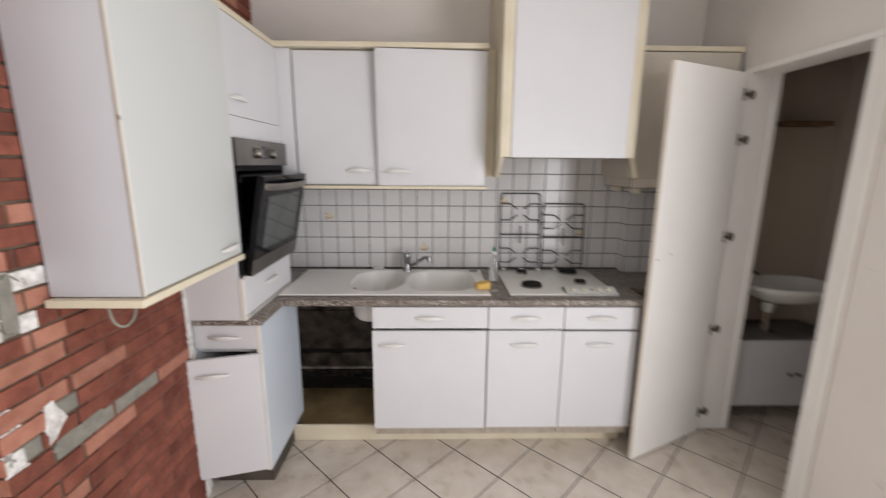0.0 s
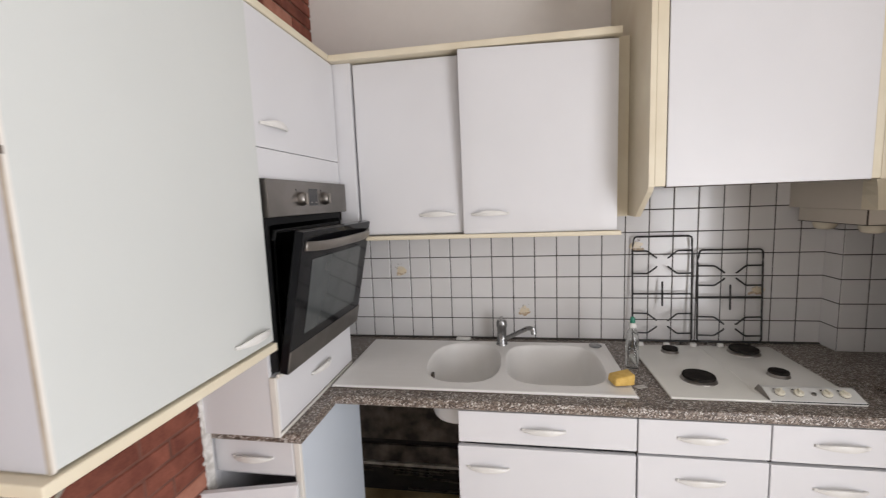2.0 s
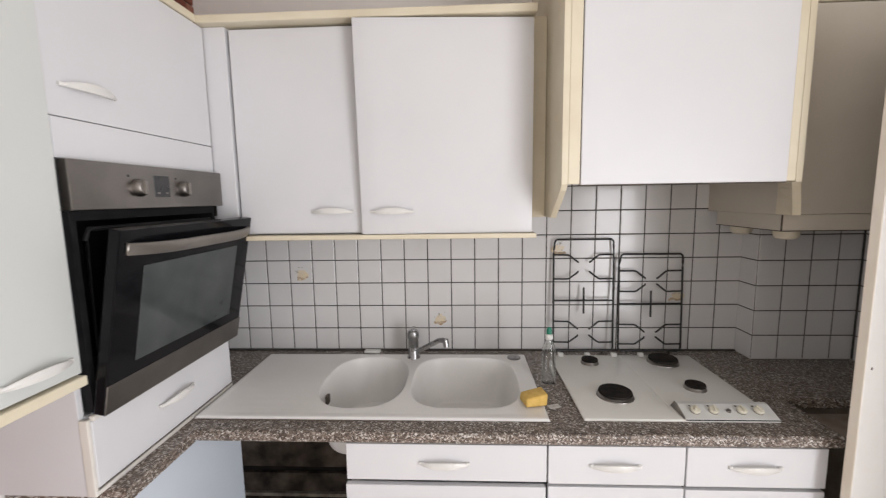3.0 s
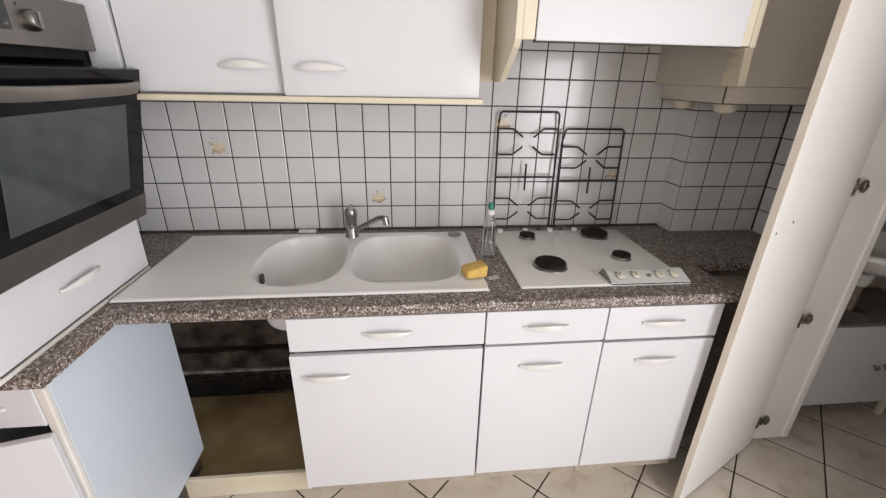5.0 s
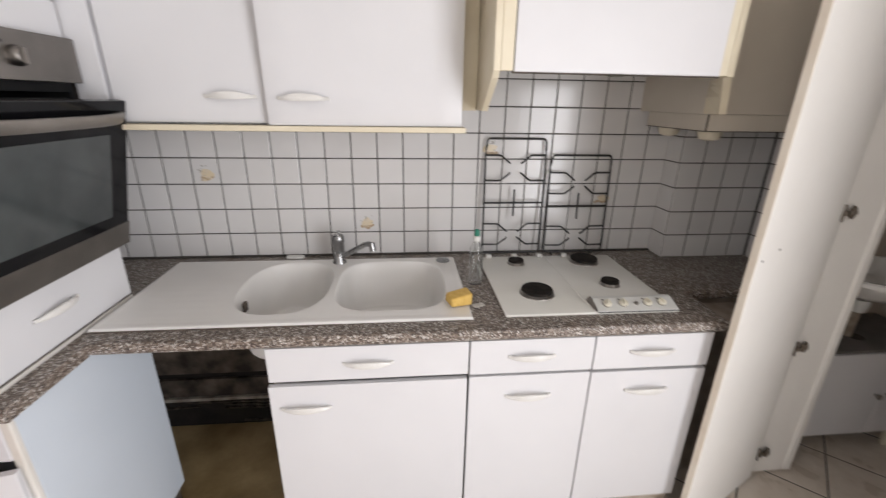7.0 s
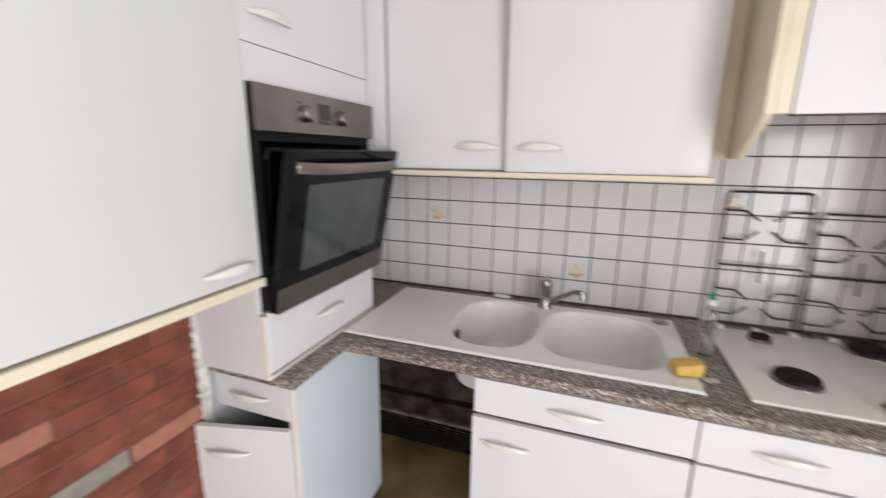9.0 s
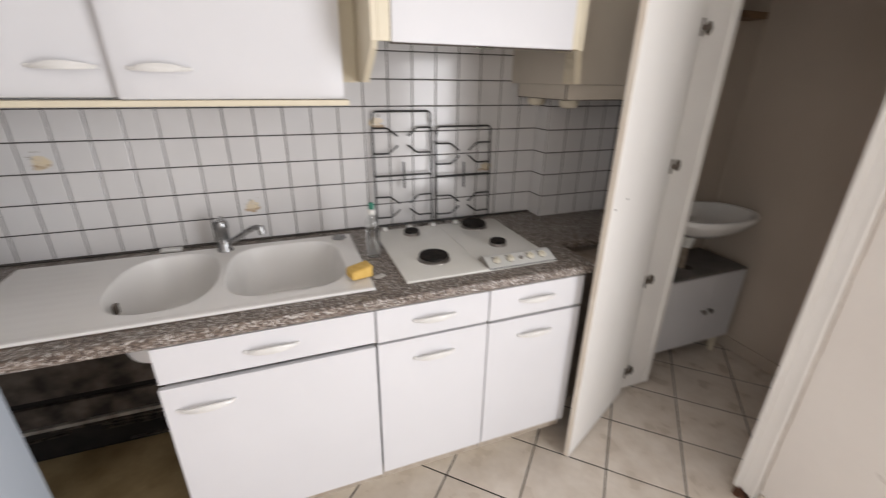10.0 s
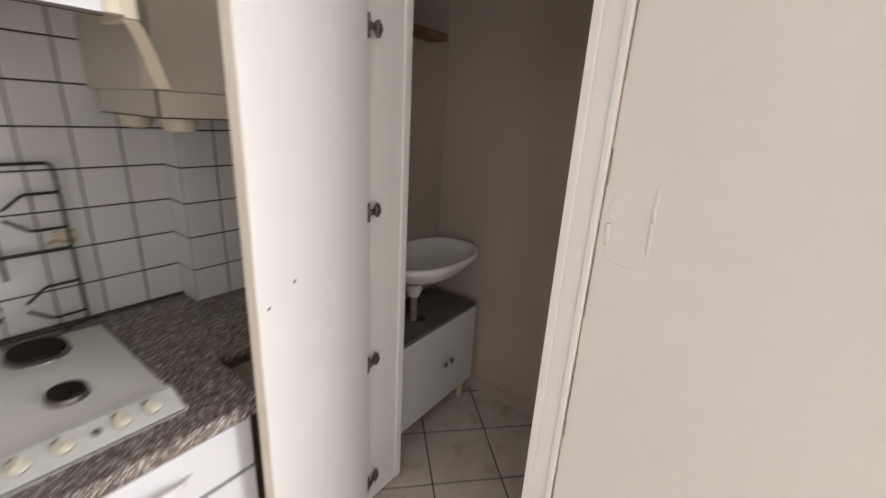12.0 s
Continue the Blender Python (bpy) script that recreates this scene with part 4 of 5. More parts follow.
for v in bm.verts:
    v.co += Vector((noise.noise(v.co * 40), noise.noise(v.co * 40 + Vector((7, 0, 0))), 0)) * 0.005 + Vector((0, 0, 0.006 * v.co.x / 0.04 if v.co.z > 0.01 else 0))
part("foam", bm, SPONGE, sp, smooth=True)
soap = thing("soap_dish", -0.255, 2.637, TOP, -3, "small white plastic soap piece behind the sink", "soap")
part("block", box(bmesh.new(), -0.036, 0.036, -0.014, 0.014, 0.0005, 0.014, 0.005, 3), WHITE_PLASTIC, soap, smooth=True)
rag = thing("sticker_scrap", 0.445, 2.17, TOP, 20, "small pale paper scrap stuck to the worktop", "paper scrap")
part("scrap", box(bmesh.new(), -0.02, 0.02, -0.012, 0.012, 0.0003, 0.0012), PLASTER, rag)


# ---- gas hob ----
hob = thing("gas_hob", 0.515, 2.079, TOP, 0, "white enamel gas hob with four black burners, grates removed", "hob")
bm = box(bmesh.new(), 0.0, 0.580, 0.0, 0.515, 0.0005, 0.010, 0.004, 3)
box(bm, 0.290, 0.294, 0.01, 0.50, 0.0085, 0.0112, 0.001, 1)
part("plate", bm, ENAMEL, hob, smooth=True)
for u, v, r in ((0.146, 0.150, 0.055), (0.145, 0.430, 0.032), (0.440, 0.440, 0.055), (0.440, 0.206, 0.033)):
    bm = lathe(bmesh.new(), [(r * 1.10, 0.0102), (r * 1.08, 0.013), (r * 0.98, 0.015), (r * 0.9, 0.020), (r * 0.8, 0.0205)], (u, v, 0), 32)
    bn = part("burner", bm, STEEL, hob, "gas burner ring", True)
    bm = lathe(bmesh.new(), [(r * 0.98, 0.0208), (r * 1.0, 0.024), (r * 0.96, 0.029), (r * 0.5, 0.031), (r * 0.2, 0.031)], (u, v, 0), 32)
    part("cap", bm, BURNER, bn, "burnt black burner cap", True)
cp = part("control_strip", prism(bmesh.new(), [(-0.004, 0.0105), (-0.002, 0.014), (0.052, 0.034), (0.066, 0.034), (0.085, 0.0105)], 0.300, 0.573), STRIP, hob, "raised off-white control strip")
for x0, x1 in ((0.2975, 0.2995), (0.5735, 0.5755)):
    part("end_cap", prism(bmesh.new(), [(-0.005, 0.0105), (-0.003, 0.0152), (0.051, 0.0354), (0.067, 0.0354), (0.087, 0.0105)], x0, x1), STEEL, cp, "grey end cap")
# dark bar that paints the shadow at the foot of the control strip
part("shadow_line", box(bmesh.new(), 0.300, 0.573, -0.0065, -0.0042, 0.0102, 0.0125), BURNER, cp, "dark line painted for the shade under the strip")
rot = Matrix.Rotation(math.atan2(0.020, 0.054), 4, "X")
for i, u in enumerate((0.340, 0.395, 0.478, 0.528)):
    m = Matrix.Translation((u, 0.025, 0.0241)) @ rot
    kb = part("knob", lathe(bmesh.new(), [(0.012, 0.0013), (0.0145, 0.007), (0.0125, 0.011), (0.010, 0.0115)], None, 20, m), CREAM_PLASTIC, cp, "off-white hob knob", True)
    part("bezel", lathe(bmesh.new(), [(0.0135, 0.0), (0.0132, 0.0012)], None, 20, m), STEEL, cp, "grey ring under the knob")
    bm = box(bmesh.new(), -0.003, 0.003, -0.010, 0.010, 0.0116, 0.018, 0.001, 1)
    bmesh.ops.transform(bm, matrix=m @ Matrix.Rotation(radians(20 * i - 30), 4, "Z"), verts=bm.verts)
    part("grip", bm, CREAM_PLASTIC, kb, "cream grip")
    bm = box(bmesh.new(), -0.010, -0.004, 0.018, 0.022, 0.0002, 0.0006)
    bmesh.ops.transform(bm, matrix=m, verts=bm.verts)
    part("symbol", bm, BURNER, cp, "small dark burner symbol")
part("igniter_button", lathe(bmesh.new(), [(0.007, 0.0), (0.006, 0.006), (0.003, 0.0065)], None, 12, Matrix.Translation((0.440, 0.025, 0.0241)) @ rot), STEEL, cp, smooth=True)
for u in (0.045, 0.155, 0.265, 0.375):
    part("rear_foot", box(bmesh.new(), u - 0.011, u + 0.011, 0.490, 0.508, 0.0102, 0.026, 0.003), WHITE_PLASTIC, hob, "small white grate clip")


def pan_grate(x, wide, high, label, lean, rungs):
    """A wire pan support leaning against the tiles; its foot stands on the worktop."""
    ob = thing("pan_grate", x, 2.634, TOP + 0.014, 0, label, "pan support", "pan supports leaning on the tiles")
    tip = math.radians(lean)
    def at(u, z, o=0.0):
        return (u, math.sin(tip) * z - o, math.cos(tip) * z)
    r, c, bend = 0.0043, 0.014, 0.93 * high
    side = [(wide, c, 0), (wide, bend - 0.03, 0), (wide - 0.001, bend - 0.008, 0.002), (wide - 0.003, bend + 0.008, 0.006), (wide - 0.003, high - c, 0.007), (wide - 0.007, high - 0.005, 0.007), (wide - c, high, 0.007)]
    loop = [at(c, 0), at(wide - c, 0), at(wide - 0.004, 0.004)] + [at(*p) for p in side] + [at(wide - u, z, o) for u, z, o in reversed(side)] + [at(0.004, 0.004), at(c, 0)]
    part("rim", tube(bmesh.new(), loop, r, 8), BLACK_IRON, ob, smooth=True)
    mid = wide / 2
    for rung, sgn in zip(rungs[:4], (1, -1, 1, -1)):
        z = rung * high
        for s in (-1, 1):
            e = mid + s * wide / 2
            bm = tube(bmesh.new(), [at(e, z), at(mid + s * 0.068, z, 0.004), at(mid + s * 0.060, z + sgn * 0.003, 0.005), at(mid + s * 0.026, z + sgn * 0.030, 0.009), at(mid + s * 0.024, z + sgn * 0.032, 0.004)], r * 0.9, 8)
            part("prong", bm, BLACK_IRON, ob, smooth=True)
    z = rungs[4] * high
    part("cross_bar", tube(bmesh.new(), [at(0, z), at(wide, z)], r, 8), BLACK_IRON, ob, smooth=True)
    part("cross_bar", tube(bmesh.new(), [at(mid, z - 0.055, 0.007), at(mid, z + 0.058, 0.007)], r, 8), BLACK_IRON, ob, smooth=True)
    for u in (0.14 * wide, 0.82 * wide):
        part("rubber_foot", rod(bmesh.new(), at(u, -0.0135), at(u, -0.002), 0.005, 8), RUBBER, ob)
    return ob


pan_grate(0.541, 0.254, 0.485, "larger black wire pan support leaning on the wall tiles", 3.2, (0.078, 0.267, 0.649, 0.863, 0.454))
pan_grate(0.818, 0.264, 0.420, "smaller black wire pan support leaning on the wall tiles", 2.9, (0.072, 0.275, 0.617, 0.828, 0.488))


# ---- washroom ----
vc = thing("washbasin_cabinet", 1.90, 2.272, 0, 0, "low white washbasin cabinet with a dark grey top", "bathroom cabinet")
carcass(vc, 0.65, 0.31, 0.12, 0.552, 0.022)
part("top", box(bmesh.new(), 0.0, 0.65, 0.004, 0.31, 0.553, 0.566, 0.002), GREY_TOP, vc, "dark grey laminate top")
part("pipe_hole", lathe(bmesh.new(), [(0.035, 0.5662), (0.034, 0.5672)], (0.31, 0.115, 0), 20), INNER_DARK, vc)
for u, kx in ((0.003, 0.392), (0.4005, 0.425)):
    wd = 0.395 if u < 0.1 else 0.247
    d = part("door", box(bmesh.new(), u, u + wd, 0, 0.018, 0.122, 0.550, 0.0015), LAMINATE, vc)
    m = Matrix.Translation((kx - (0.02 if u < 0.1 else 0), 0, 0.335)) @ Matrix.Rotation(radians(90), 4, "X")
    part("knob", lathe(bmesh.new(), [(0.006, 0.0), (0.006, 0.010), (0.013, 0.014), (0.013, 0.020), (0.008, 0.023)], None, 16, m), STEEL, d, "round metal knob", True)
for u, v in ((0.04, 0.04), (0.60, 0.04), (0.04, 0.27), (0.60, 0.27)):
    part("foot", rod(bmesh.new(), (u, v, 0.0), (u, v, 0.12), 0.016, 12, 0.022), OLD_PLASTIC, vc, smooth=True)

wb = thing("washbasin", 2.30, 2.42, 0.66, 0, "white porcelain washbasin fixed to the washroom wall", "washbasin")
bm = bmesh.new()
rings, sides = [], 40
def oval(a, k):
    c, s = math.cos(a), math.sin(a)
    return (0.29 * k * abs(c) ** 0.85 * (1 if c > 0 else -1), (0.20 * k if s < 0 else 0.18 * k ** 0.3) * abs(s) ** 0.8 * (1 if s > 0 else -1))
for k, z in ((0.30, 0.085), (0.55, 0.10), (0.80, 0.135), (0.95, 0.175), (1.0, 0.19), (1.0, 0.205), (0.97, 0.212), (0.88, 0.208), (0.80, 0.18), (0.6, 0.135), (0.25, 0.115)):
    rings.append([bm.verts.new((*oval(2 * math.pi * i / sides, k), z)) for i in range(sides)])
for lo, hi in zip(rings, rings[1:]):
    for i in range(sides):
        bm.faces.new((lo[i], lo[(i + 1) % sides], hi[(i + 1) % sides], hi[i]))
bm.faces.new(list(reversed(rings[0])))
bm.faces.new(rings[-1])
part("basin", bm, PORCELAIN, wb, smooth=True)
part("waste_pipe", tube(bmesh.new(), [(-0.117, -0.02, 0.105), (-0.117, -0.02, -0.04), (-0.117, -0.02, -0.0935)], 0.018, 14), PIPE_BROWN, wb, "grimy waste pipe", True)
part("waste_nut", lathe(bmesh.new(), [(0.026, 0.03), (0.028, 0.035), (0.036, 0.06), (0.038, 0.09)], (-0.117, -0.02, 0.0), 16), WHITE_PLASTIC, wb, smooth=True)
tp = part("tap", lathe(bmesh.new(), [(0.020, 0.212), (0.018, 0.26), (0.022, 0.265), (0.012, 0.29)], (-0.17, 0.12, 0), 16), CHROME, wb, "dark chrome basin tap", True)
part("spout", tube(bmesh.new(), [(-0.17, 0.11, 0.25), (-0.17, 0.06, 0.265), (-0.17, 0.02, 0.255)], 0.009, 10), CHROME, tp, smooth=True)
sh = thing("wall_shelf", 2.42, 2.53, 1.81, 0, "small brown wooden shelf on the washroom wall", "shelf")
part("board", box(bmesh.new(), -0.22, 0.06, -0.03, 0.069, 0, 0.03, 0.003), WOOD, sh)


# ---- bricks ----
COURSE, JOINT, Z0 = 0.0575, 0.0078, -0.022
def brick_mesh(name, long, material):
    bm = box(bmesh.new(), 0, long, 0, 0.03, 0, COURSE - JOINT, 0.0025, 1)
    return to_mesh(name, bm, material)
LENGTHS = {}
def brick_of(long, material):
    key = (round(long, 3), material.name)
    if key not in LENGTHS:
        LENGTHS[key] = brick_mesh("brick", long, material)
    return LENGTHS[key]
def special(y, z):
    """What a place on the patched brick face is made of."""
    row = round((z - 0.022 - Z0) / COURSE)
    if row in (20, 22):
        return PLASTER if y < 0.986 or 1.033 < y < (1.082 if row == 20 else 1.13) else FILLER if y < 1.033 else None
    if row == 21:
        return FILLER if 0.986 < y < 1.033 else PALE_BRICK if 1.033 < y < 1.13 else BRICK if y < 0.986 else None
    if row == 14:
        return PLASTER if y < 0.98 else FILLER if y < 1.033 else None
    if row == 15:
        return FILLER if 1.082 < y < 1.16 else None
    if row == 13:
        return FILLER if 1.033 < y < 1.44 else None
    if row in (16, 18) and y < 1.13 or row == 19 and 1.033 < y < 1.16 or row == 23 and y < 1.033:
        return PALE_BRICK
    return None
rng = random.Random(5)
def lay(parent, start, stop, z_from, z_to, place, patched):
    k = int((z_from - Z0) / COURSE)
    while Z0 + k * COURSE < z_to:
        z = Z0 + k * COURSE
        u = start - (0.09 if k % 2 else 0.0)
        while u < stop:
            a, c = max(u, start), min(u + 0.215, stop)
            u += 0.225
            cuts = [(a, c)]
            if patched and a < 1.6 and 0.73 < z < 1.34:
                edges = sorted({a, c, *[e for e in (0.98, 0.986, 1.033, 1.082, 1.13, 1.16, 1.44) if a + 0.004 < e < c - 0.004]})
                cuts = []
                for e, f in zip(edges, edges[1:]):
                    if cuts and special(sum(cuts[-1]) / 2, z + 0.022) is special((e + f) / 2, z + 0.022):
                        cuts[-1] = (cuts[-1][0], f)
                    else:
                        cuts.append((e, f))
            for a, c in cuts:
                if c - a < 0.006:
                    continue
                hit = special((a + c) / 2, z + 0.022) if patched else None
                pale = rng.random()
                if pale < ((0.13 if a < 1.2 else 0.02) if patched else 0.22):
                    m = PALE_BRICK
                else:
                    m = BRICK
                if not patched and abs(z - 1.013) < 0.01 and a < 0.01:
                    hit = FILLER
                ob = new("brick", brick_of(c - a, hit or m))
                sink_in = (0.006 if c < 1.2 else 0.0008) if hit is FILLER else rng.uniform(-0.0015, 0.0005)
                ob.matrix_basis = place(a, z, sink_in)
                ob.parent = parent
        k += 1
def on_left(a, z, s):
    return pose(X_LEFT - s, a, z, 0, rng.uniform(-0.4, 0.4), 90 + rng.uniform(-0.2, 0.2))
def on_pier(a, z, s):
    return pose(X_LEFT - a, CORNER_Y + 0.03 + s, z, 0, rng.uniform(-0.4, 0.4), 180 + rng.uniform(-0.2, 0.2))
lay(wall_left, CORNER_Y + 0.002, 1.712, 0.02, 1.18, on_left, True)
bm = box(bmesh.new(), X_LEFT - 0.03, X_LEFT + 0.0015, 1.716, 1.752, 0.0, 1.165, 0.003, 1)
dice = random.Random(8)
for i in range(34):
    z = 0.02 + 0.0335 * i + dice.uniform(-0.008, 0.008)
    box(bm, X_LEFT - 0.012, X_LEFT + 0.002, 1.716 - dice.uniform(0.003, 0.012), 1.720, z, z + dice.uniform(0.008, 0.028), 0.002, 1)
part("plaster_edge", bm, PLASTER, wall_left, "ragged white plaster edge beside the bricks")
JOINT_FILL = surf("red_brown_joint_filling", (0.185, 0.075, 0.052), (0.12, 0.048, 0.034), 18, 0.95, fine=0.4, bump=0.5, bump_scale=200)
bm = box(bmesh.new(), X_LEFT - 0.0078, X_LEFT - 0.0026, 1.26, 1.7155, 0.0, 1.165)
for i in range(9):
    z = 0.02 + 0.125 * i
    box(bm, X_LEFT - 0.0078, X_LEFT - 0.0028, 1.26 - dice.uniform(0.01, 0.07), 1.2599, z, z + dice.uniform(0.06, 0.12))
part("joint_filling", bm, JOINT_FILL, wall_left, "red-brown mortar smeared nearly flush")
lay(wall_left, CORNER_Y + 0.002, 1.16, 1.19, 2.16, on_left, True)
lay(wall_left, CORNER_Y + 0.002, Y_BACK - 0.002, 2.20, 2.75, on_left, False)
lay(wall_pier, 0.0015, 0.62, 0.30, 2.45, on_pier, False)


# patches spread over several courses, each with an uneven outline
def spread_patch(name, y0, y1, z0, z1, proud, material, label, seed):
    dice = random.Random(seed)
    cy, cz, steps = (y0 + y1) / 2, (z0 + z1) / 2, 40
    bm = bmesh.new()
    rings = []
    for grow, x in ((1.0, X_LEFT - 0.006), (1.0, X_LEFT + proud * 0.6), (0.9, X_LEFT + proud), (0.45, X_LEFT + proud + 0.0008)):
        dice.seed(seed)
        ring = []
        for i in range(steps):
            a = 2 * math.pi * i / steps
            p = (abs(math.cos(a)) ** 7 + abs(math.sin(a)) ** 7) ** (-1 / 7) * (1 + 0.16 * math.sin(3 * a + seed) * math.sin(2 * a) + dice.uniform(-0.05, 0.05)) * grow
            ring.append(bm.verts.new((x, cy + p * math.cos(a) * (y1 - y0) / 2, cz + p * math.sin(a) * (z1 - z0) / 2)))
        rings.append(ring)
    for lo, hi in zip(rings, rings[1:]):
        for i in range(steps):
            bm.faces.new((lo[i], lo[(i + 1) % steps], hi[(i + 1) % steps], hi[i]))
    bm.faces.new(rings[-1])
    bmesh.ops.recalc_face_normals(bm, faces=bm.faces)
    part(name, bm, material, wall_left, label)
outline = [(1.050, 0.905), (1.076, 0.911), (1.084, 0.885), (1.099, 0.862), (1.110, 0.836), (1.086, 0.818), (1.066, 0.796), (1.044, 0.788), (1.047, 0.812), (1.040, 0.830), (1.046, 0.868)]
bm = bmesh.new()
rings = []
for grow, x in ((1.0, X_LEFT - 0.006), (1.0, X_LEFT + 0.0018), (0.9, X_LEFT + 0.003), (0.4, X_LEFT + 0.0036)):
    rings.append([bm.verts.new((x, 1.07 + (y - 1.07) * grow, 0.848 + (z - 0.848) * grow)) for y, z in outline])
for lo, hi in zip(rings, rings[1:]):
    for i in range(len(outline)):
        k = (i + 1) % len(outline)
        bm.faces.new((lo[i], lo[k], hi[k], hi[i]))
bm.faces.new(rings[-1])
bmesh.ops.recalc_face_normals(bm, faces=bm.faces)
part("plaster_patch", bm, PLASTER, wall_left, "patch of white plaster over the bricks")
spread_patch("cement_patch", 0.992, 1.034, 1.135, 1.285, 0.0022, FILLER, "smear of grey cement over the bricks", 4)
spread_patch("cement_patch", 1.05, 1.225, 0.742, 0.786, 0.0022, FILLER, "smear of grey cement over the bricks", 6)
# dark holes and chips in the white plaster
dice = random.Random(12)
for y0, y1, z0, z1, n in ((0.93, 0.982, 1.25, 1.287, 4), (0.93, 0.98, 1.138, 1.175, 5), (1.04, 1.11, 1.25, 1.287, 2), (0.93, 0.975, 0.80, 0.84, 4)):
    bm = bmesh.new()
    for _ in range(n):
        bmesh.ops.create_uvsphere(bm, u_segments=8, v_segments=5, radius=1, matrix=Matrix.Translation((X_LEFT + 0.0006, dice.uniform(y0, y1), dice.uniform(z0, z1))) @ Matrix.Rotation(dice.uniform(0.4, 2.4), 4, "X") @ Matrix.Diagonal((0.0018, dice.uniform(0.006, 0.017), dice.uniform(0.0012, 0.0035), 1)))
    part("chip", bm, FILLER, wall_left, "grey chips in the white plaster")


# smears of white plaster left in the joints near the corner
for k in range(9, 42):
    if rng.random() < 0.45:
        continue
    z = Z0 + k * COURSE - JOINT
    bm = bmesh.new()
    y = CORNER_Y + rng.uniform(0.0, 0.01)
    for _ in range(rng.randint(1, 4)):
        long = rng.uniform(0.01, 0.03)
        box(bm, X_LEFT - 0.008, X_LEFT - 0.0005 + rng.uniform(-0.002, 0.001), y, y + long, z + 0.001, z + rng.uniform(0.005, 0.008), 0.001, 1)
        y += long + rng.uniform(0.001, 0.006)
    part("plaster_smear", bm, PLASTER, wall_left)


# ---- wall tiles ----
PITCH, TZ0, TX0 = 0.1035, 0.8925, 0.410
def frustum(name, a, h, material, r=0.0022):
    """A glazed tile of side a, h thick, with eased edges, facing -y."""
    bm = bmesh.new()
    lo = [bm.verts.new((x * a / 2, 0, z * a / 2)) for x, z in ((-1, -1), (1, -1), (1, 1), (-1, 1))]
    mi = [bm.verts.new((x * a / 2, -h + r * 0.5, z * a / 2)) for x, z in ((-1, -1), (1, -1), (1, 1), (-1, 1))]
    hi = [bm.verts.new((x * (a / 2 - r), -h, z * (a / 2 - r))) for x, z in ((-1, -1), (1, -1), (1, 1), (-1, 1))]
    bm.faces.new(hi)
    for p, q in ((lo, mi), (mi, hi)):
        for i in range(4):
            bm.faces.new((p[i], p[(i + 1) % 4], q[(i + 1) % 4], q[i]))
    bmesh.ops.recalc_face_normals(bm, faces=bm.faces)
    return to_mesh(name, bm, material)
wall_tile = frustum("tile", PITCH - 0.0045, 0.007, TILE)
MOTIF = (
    ("basket_motif", DECAL_PALE, 7, 0.007, -0.022, -0.004, 0.017, "faded cream basket motif"),
    ("base_motif", DECAL, 13, 0.016, -0.033, -0.022, 0.0075, "faded brown base of the motif"),
    ("leaf_motif", DECAL_DARK, 12, 0.015, -0.020, 0.022, 0.0034, "faded grey-brown leaf motif"),
)
DECORATED = ((-0.586, 1.256), (0.045, 1.045), (0.587, 1.362), (1.065, 1.136))
bm = box(bmesh.new(), X_CORE + 0.002, 1.345, Y_BACK - 0.0035, Y_BACK - 0.0003, 0.858, 1.72)
grout = structure("wall_tiled_splashback", bm, GROUT, "white square wall tiles with dark joints behind the worktop", "wall")
def put_tile(parent, m):
    ob = new("tile", wall_tile)
    ob.matrix_basis = m @ pose(0, 0, 0, rng.uniform(-0.25, 0.25), 0, rng.uniform(-0.25, 0.25))
    ob.parent = parent
    return ob
for i in range(-14, 9):
    for j in range(8):
        x, z = TX0 + (i + 0.5) * PITCH, TZ0 + (j + 0.5) * PITCH
        if x > 0.45 and x > 1.34 or x < 0.40 and z > 1.5:
            continue
        ob = put_tile(grout, pose(x, Y_BACK + 0.0018, z))
        for dx, dz in DECORATED:
            if abs(x - dx) < 0.052 and abs(z - dz) < 0.052:
                for name, material, n, wide, low, high, size, label in MOTIF:
                    bm = bmesh.new()
                    for _ in range(n):
                        px, pz = rng.gauss(0, wide), rng.uniform(low, high)
                        bmesh.ops.create_uvsphere(bm, u_segments=8, v_segments=5, radius=1, matrix=Matrix.Translation((max(-0.038, min(0.038, px)), -0.0069, pz)) @ Matrix.Rotation(rng.uniform(-1, 1), 4, "Y") @ Matrix.Diagonal((size * rng.uniform(0.7, 1.6), 0.0006, size * rng.uniform(0.4, 0.9), 1)))
                    part(name, bm, material, ob, label, True)
for i in range(4):
    for j in range(6):
        z = TZ0 + (j + 0.5) * PITCH
        if z < 1.47:
            fit_in = 1.0 if i < 3 else 0.85
            ob = put_tile(wall_tiled_pier, pose(1.334 + (i + 0.5 * fit_in) * PITCH, 2.5803, z))
            ob.scale = (fit_in, 1, 1)
            if i == 0:
                put_tile(wall_tiled_pier, pose(1.3393, 2.575 + 0.05, z, 0, 0, -90))
            if i < 3:
                put_tile(wall_right, pose(X_RIGHT + 0.0023, 2.575 - 0.06 - i * PITCH, z, 0, 0, -90))


bm = box(bmesh.new(), X_RIGHT - 0.003, X_RIGHT - 0.0002, 2.232, 2.574, 0.895, 1.50)
structure("wall_tiled_return", bm, GROUT, "dark joints of the tiled wall return", "wall")


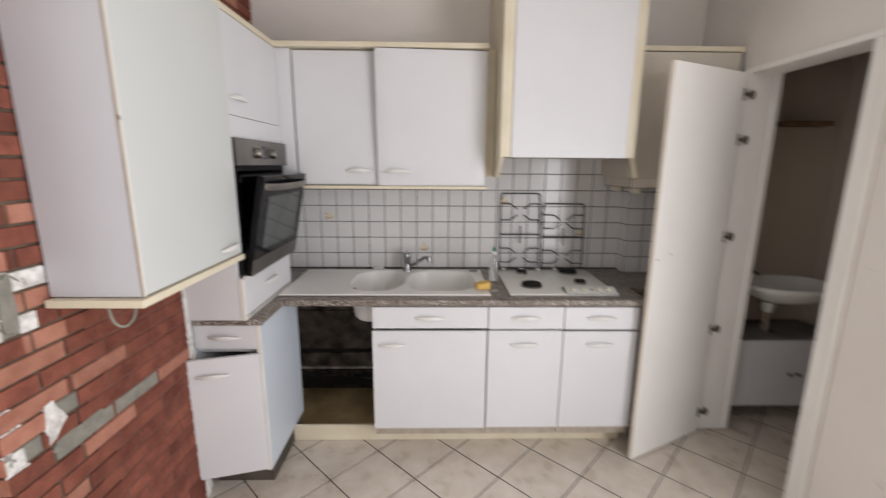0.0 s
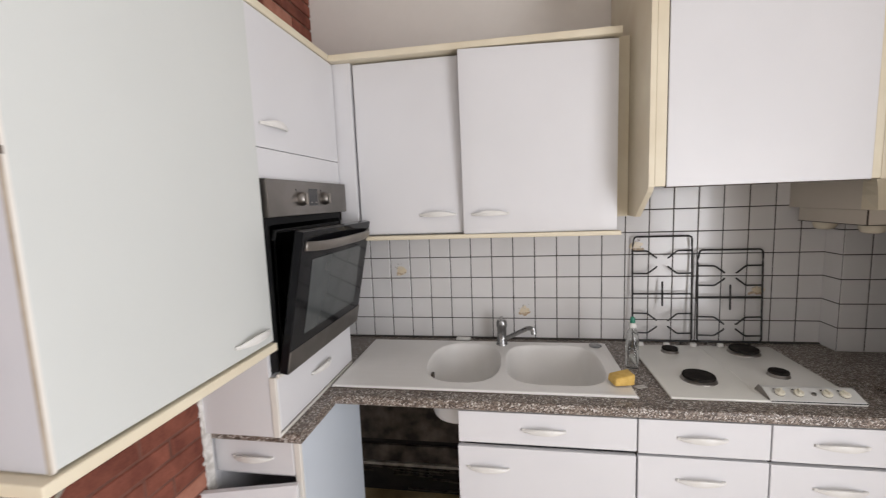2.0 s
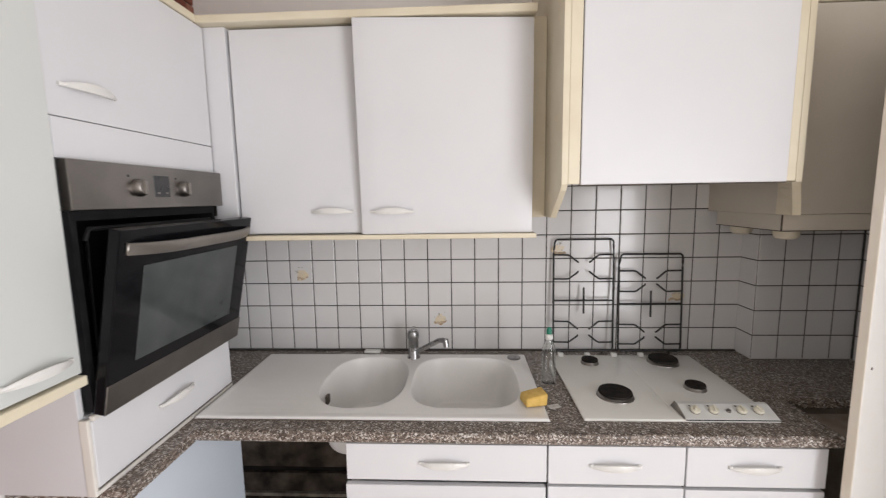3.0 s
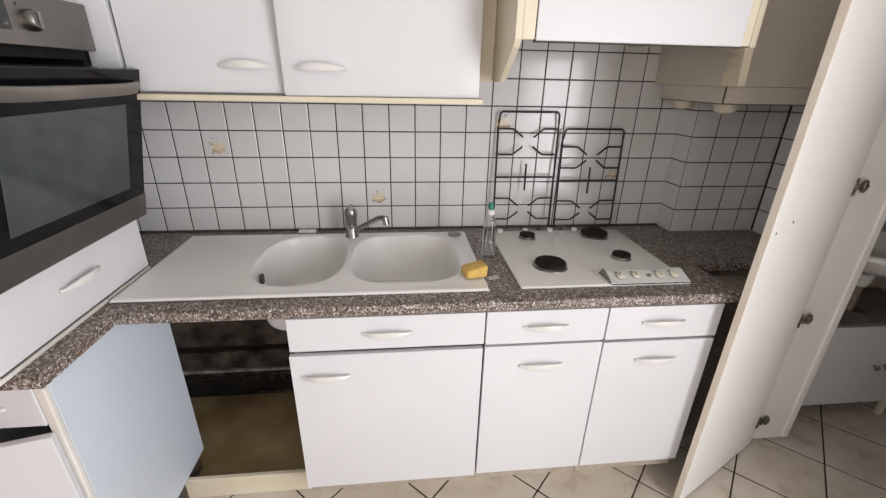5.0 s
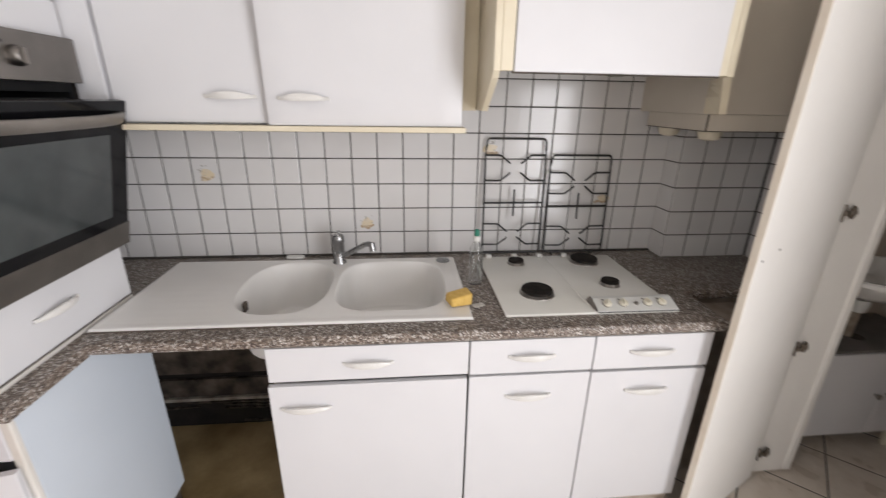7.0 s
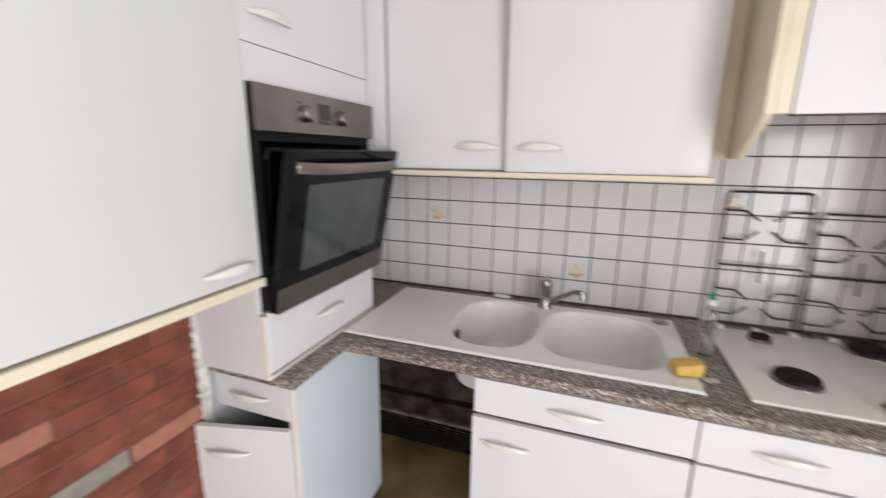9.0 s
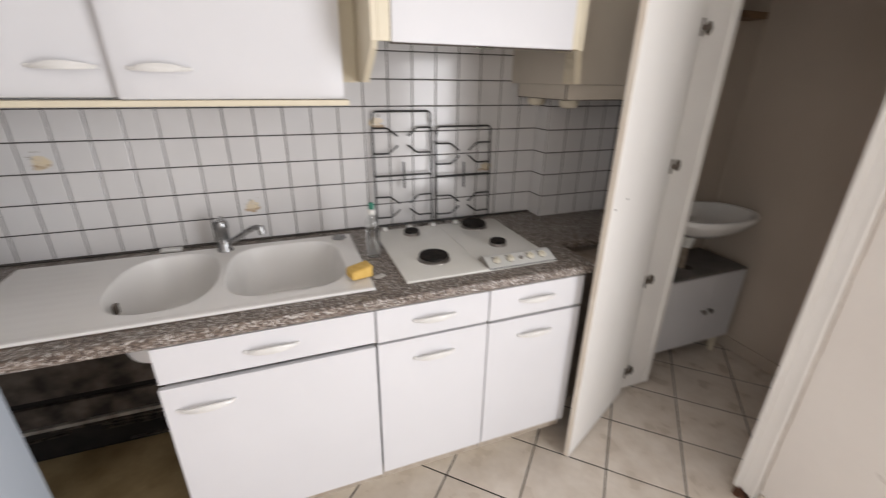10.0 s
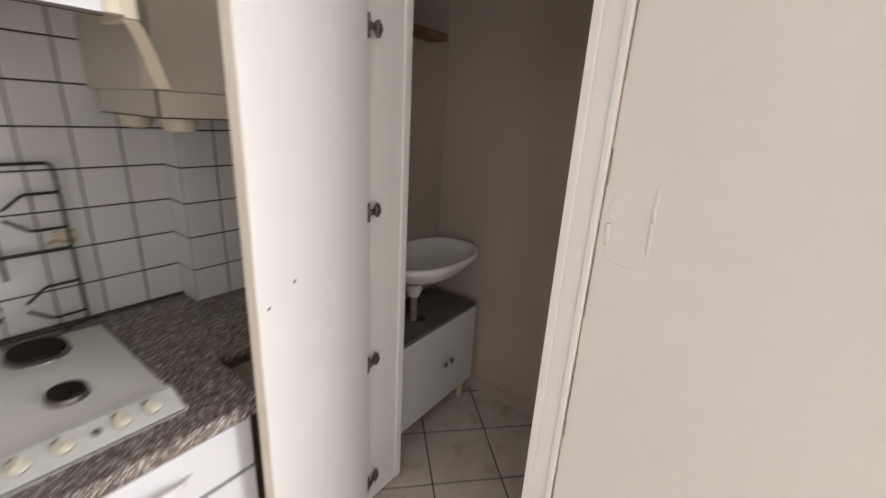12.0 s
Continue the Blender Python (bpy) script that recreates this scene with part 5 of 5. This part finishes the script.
# ---- floor tiles ----
FP, FX, FY, FA = 0.303, 1.732, 1.846, radians(45.6)
ax, ay = Vector((math.cos(FA), math.sin(FA))), Vector((-math.sin(FA), math.cos(FA)))
def floor_tile(name, corners):
    """A floor tile with eased upper edges; corners as seen from above, counter-clockwise."""
    mid = sum(corners, Vector((0, 0))) / len(corners)
    bm = bmesh.new()
    lo = [bm.verts.new((*c, -0.008)) for c in corners]
    mi = [bm.verts.new((*c, -0.0015)) for c in corners]
    hi = [bm.verts.new((*(c + (mid - c).normalized() * 0.003), 0)) for c in corners]
    bm.faces.new(hi)
    n = len(corners)
    for p, q in ((lo, mi), (mi, hi)):
        for i in range(n):
            bm.faces.new((p[i], p[(i + 1) % n], q[(i + 1) % n], q[i]))
    return to_mesh(name, bm, FLOOR_TILE)
half = FP / 2 - 0.0028
square = [ax * half * s + ay * half * t for s, t in ((-1, -1), (1, -1), (1, 1), (-1, 1))]
whole = floor_tile("tile", square)
def clip(poly, axis, value, sign):
    out = []
    for p, q in zip(poly, poly[1:] + poly[:1]):
        dp, dq = sign * (p[axis] - value), sign * (q[axis] - value)
        if dp >= 0:
            out.append(p)
        if dp * dq < 0:
            out.append(p + (q - p) * (dp / (dp - dq)))
    return out
for i in range(-22, 14):
    for j in range(-18, 18):
        c = Vector((FX, FY)) + ax * (i + 0.5) * FP + ay * (j + 0.5) * FP
        if not (-2.8 < c.x < 2.85 and -2.45 < c.y < 2.85):
            continue
        if c.x > 2.0 and c.y < 0.75 or c.x < -1.25 and c.y > 1.25:
            continue
        poly = [c + p for p in square]
        cut = poly
        for axis, value, sign in ((0, -2.59, 1), (0, 2.71, -1), (1, -2.29, 1), (1, 2.67, -1)):
            cut = clip(cut, axis, value, sign) if len(cut) > 2 else []
        if len(cut) < 3:
            continue
        if len(cut) == 4 and all((a - b).length < 1e-6 for a, b in zip(cut, poly)):
            ob = new("tile", whole)
            ob.location = (c.x, c.y, rng.uniform(-0.0004, 0.0004))
        else:
            area = abs(sum(a.x * b.y - b.x * a.y for a, b in zip(cut, cut[1:] + cut[:1]))) / 2
            if area < 0.0006:
                continue
            ob = new("tile", floor_tile("tile", [p - c for p in cut]))
            ob.location = (c.x, c.y, 0)
        ob.parent = floor
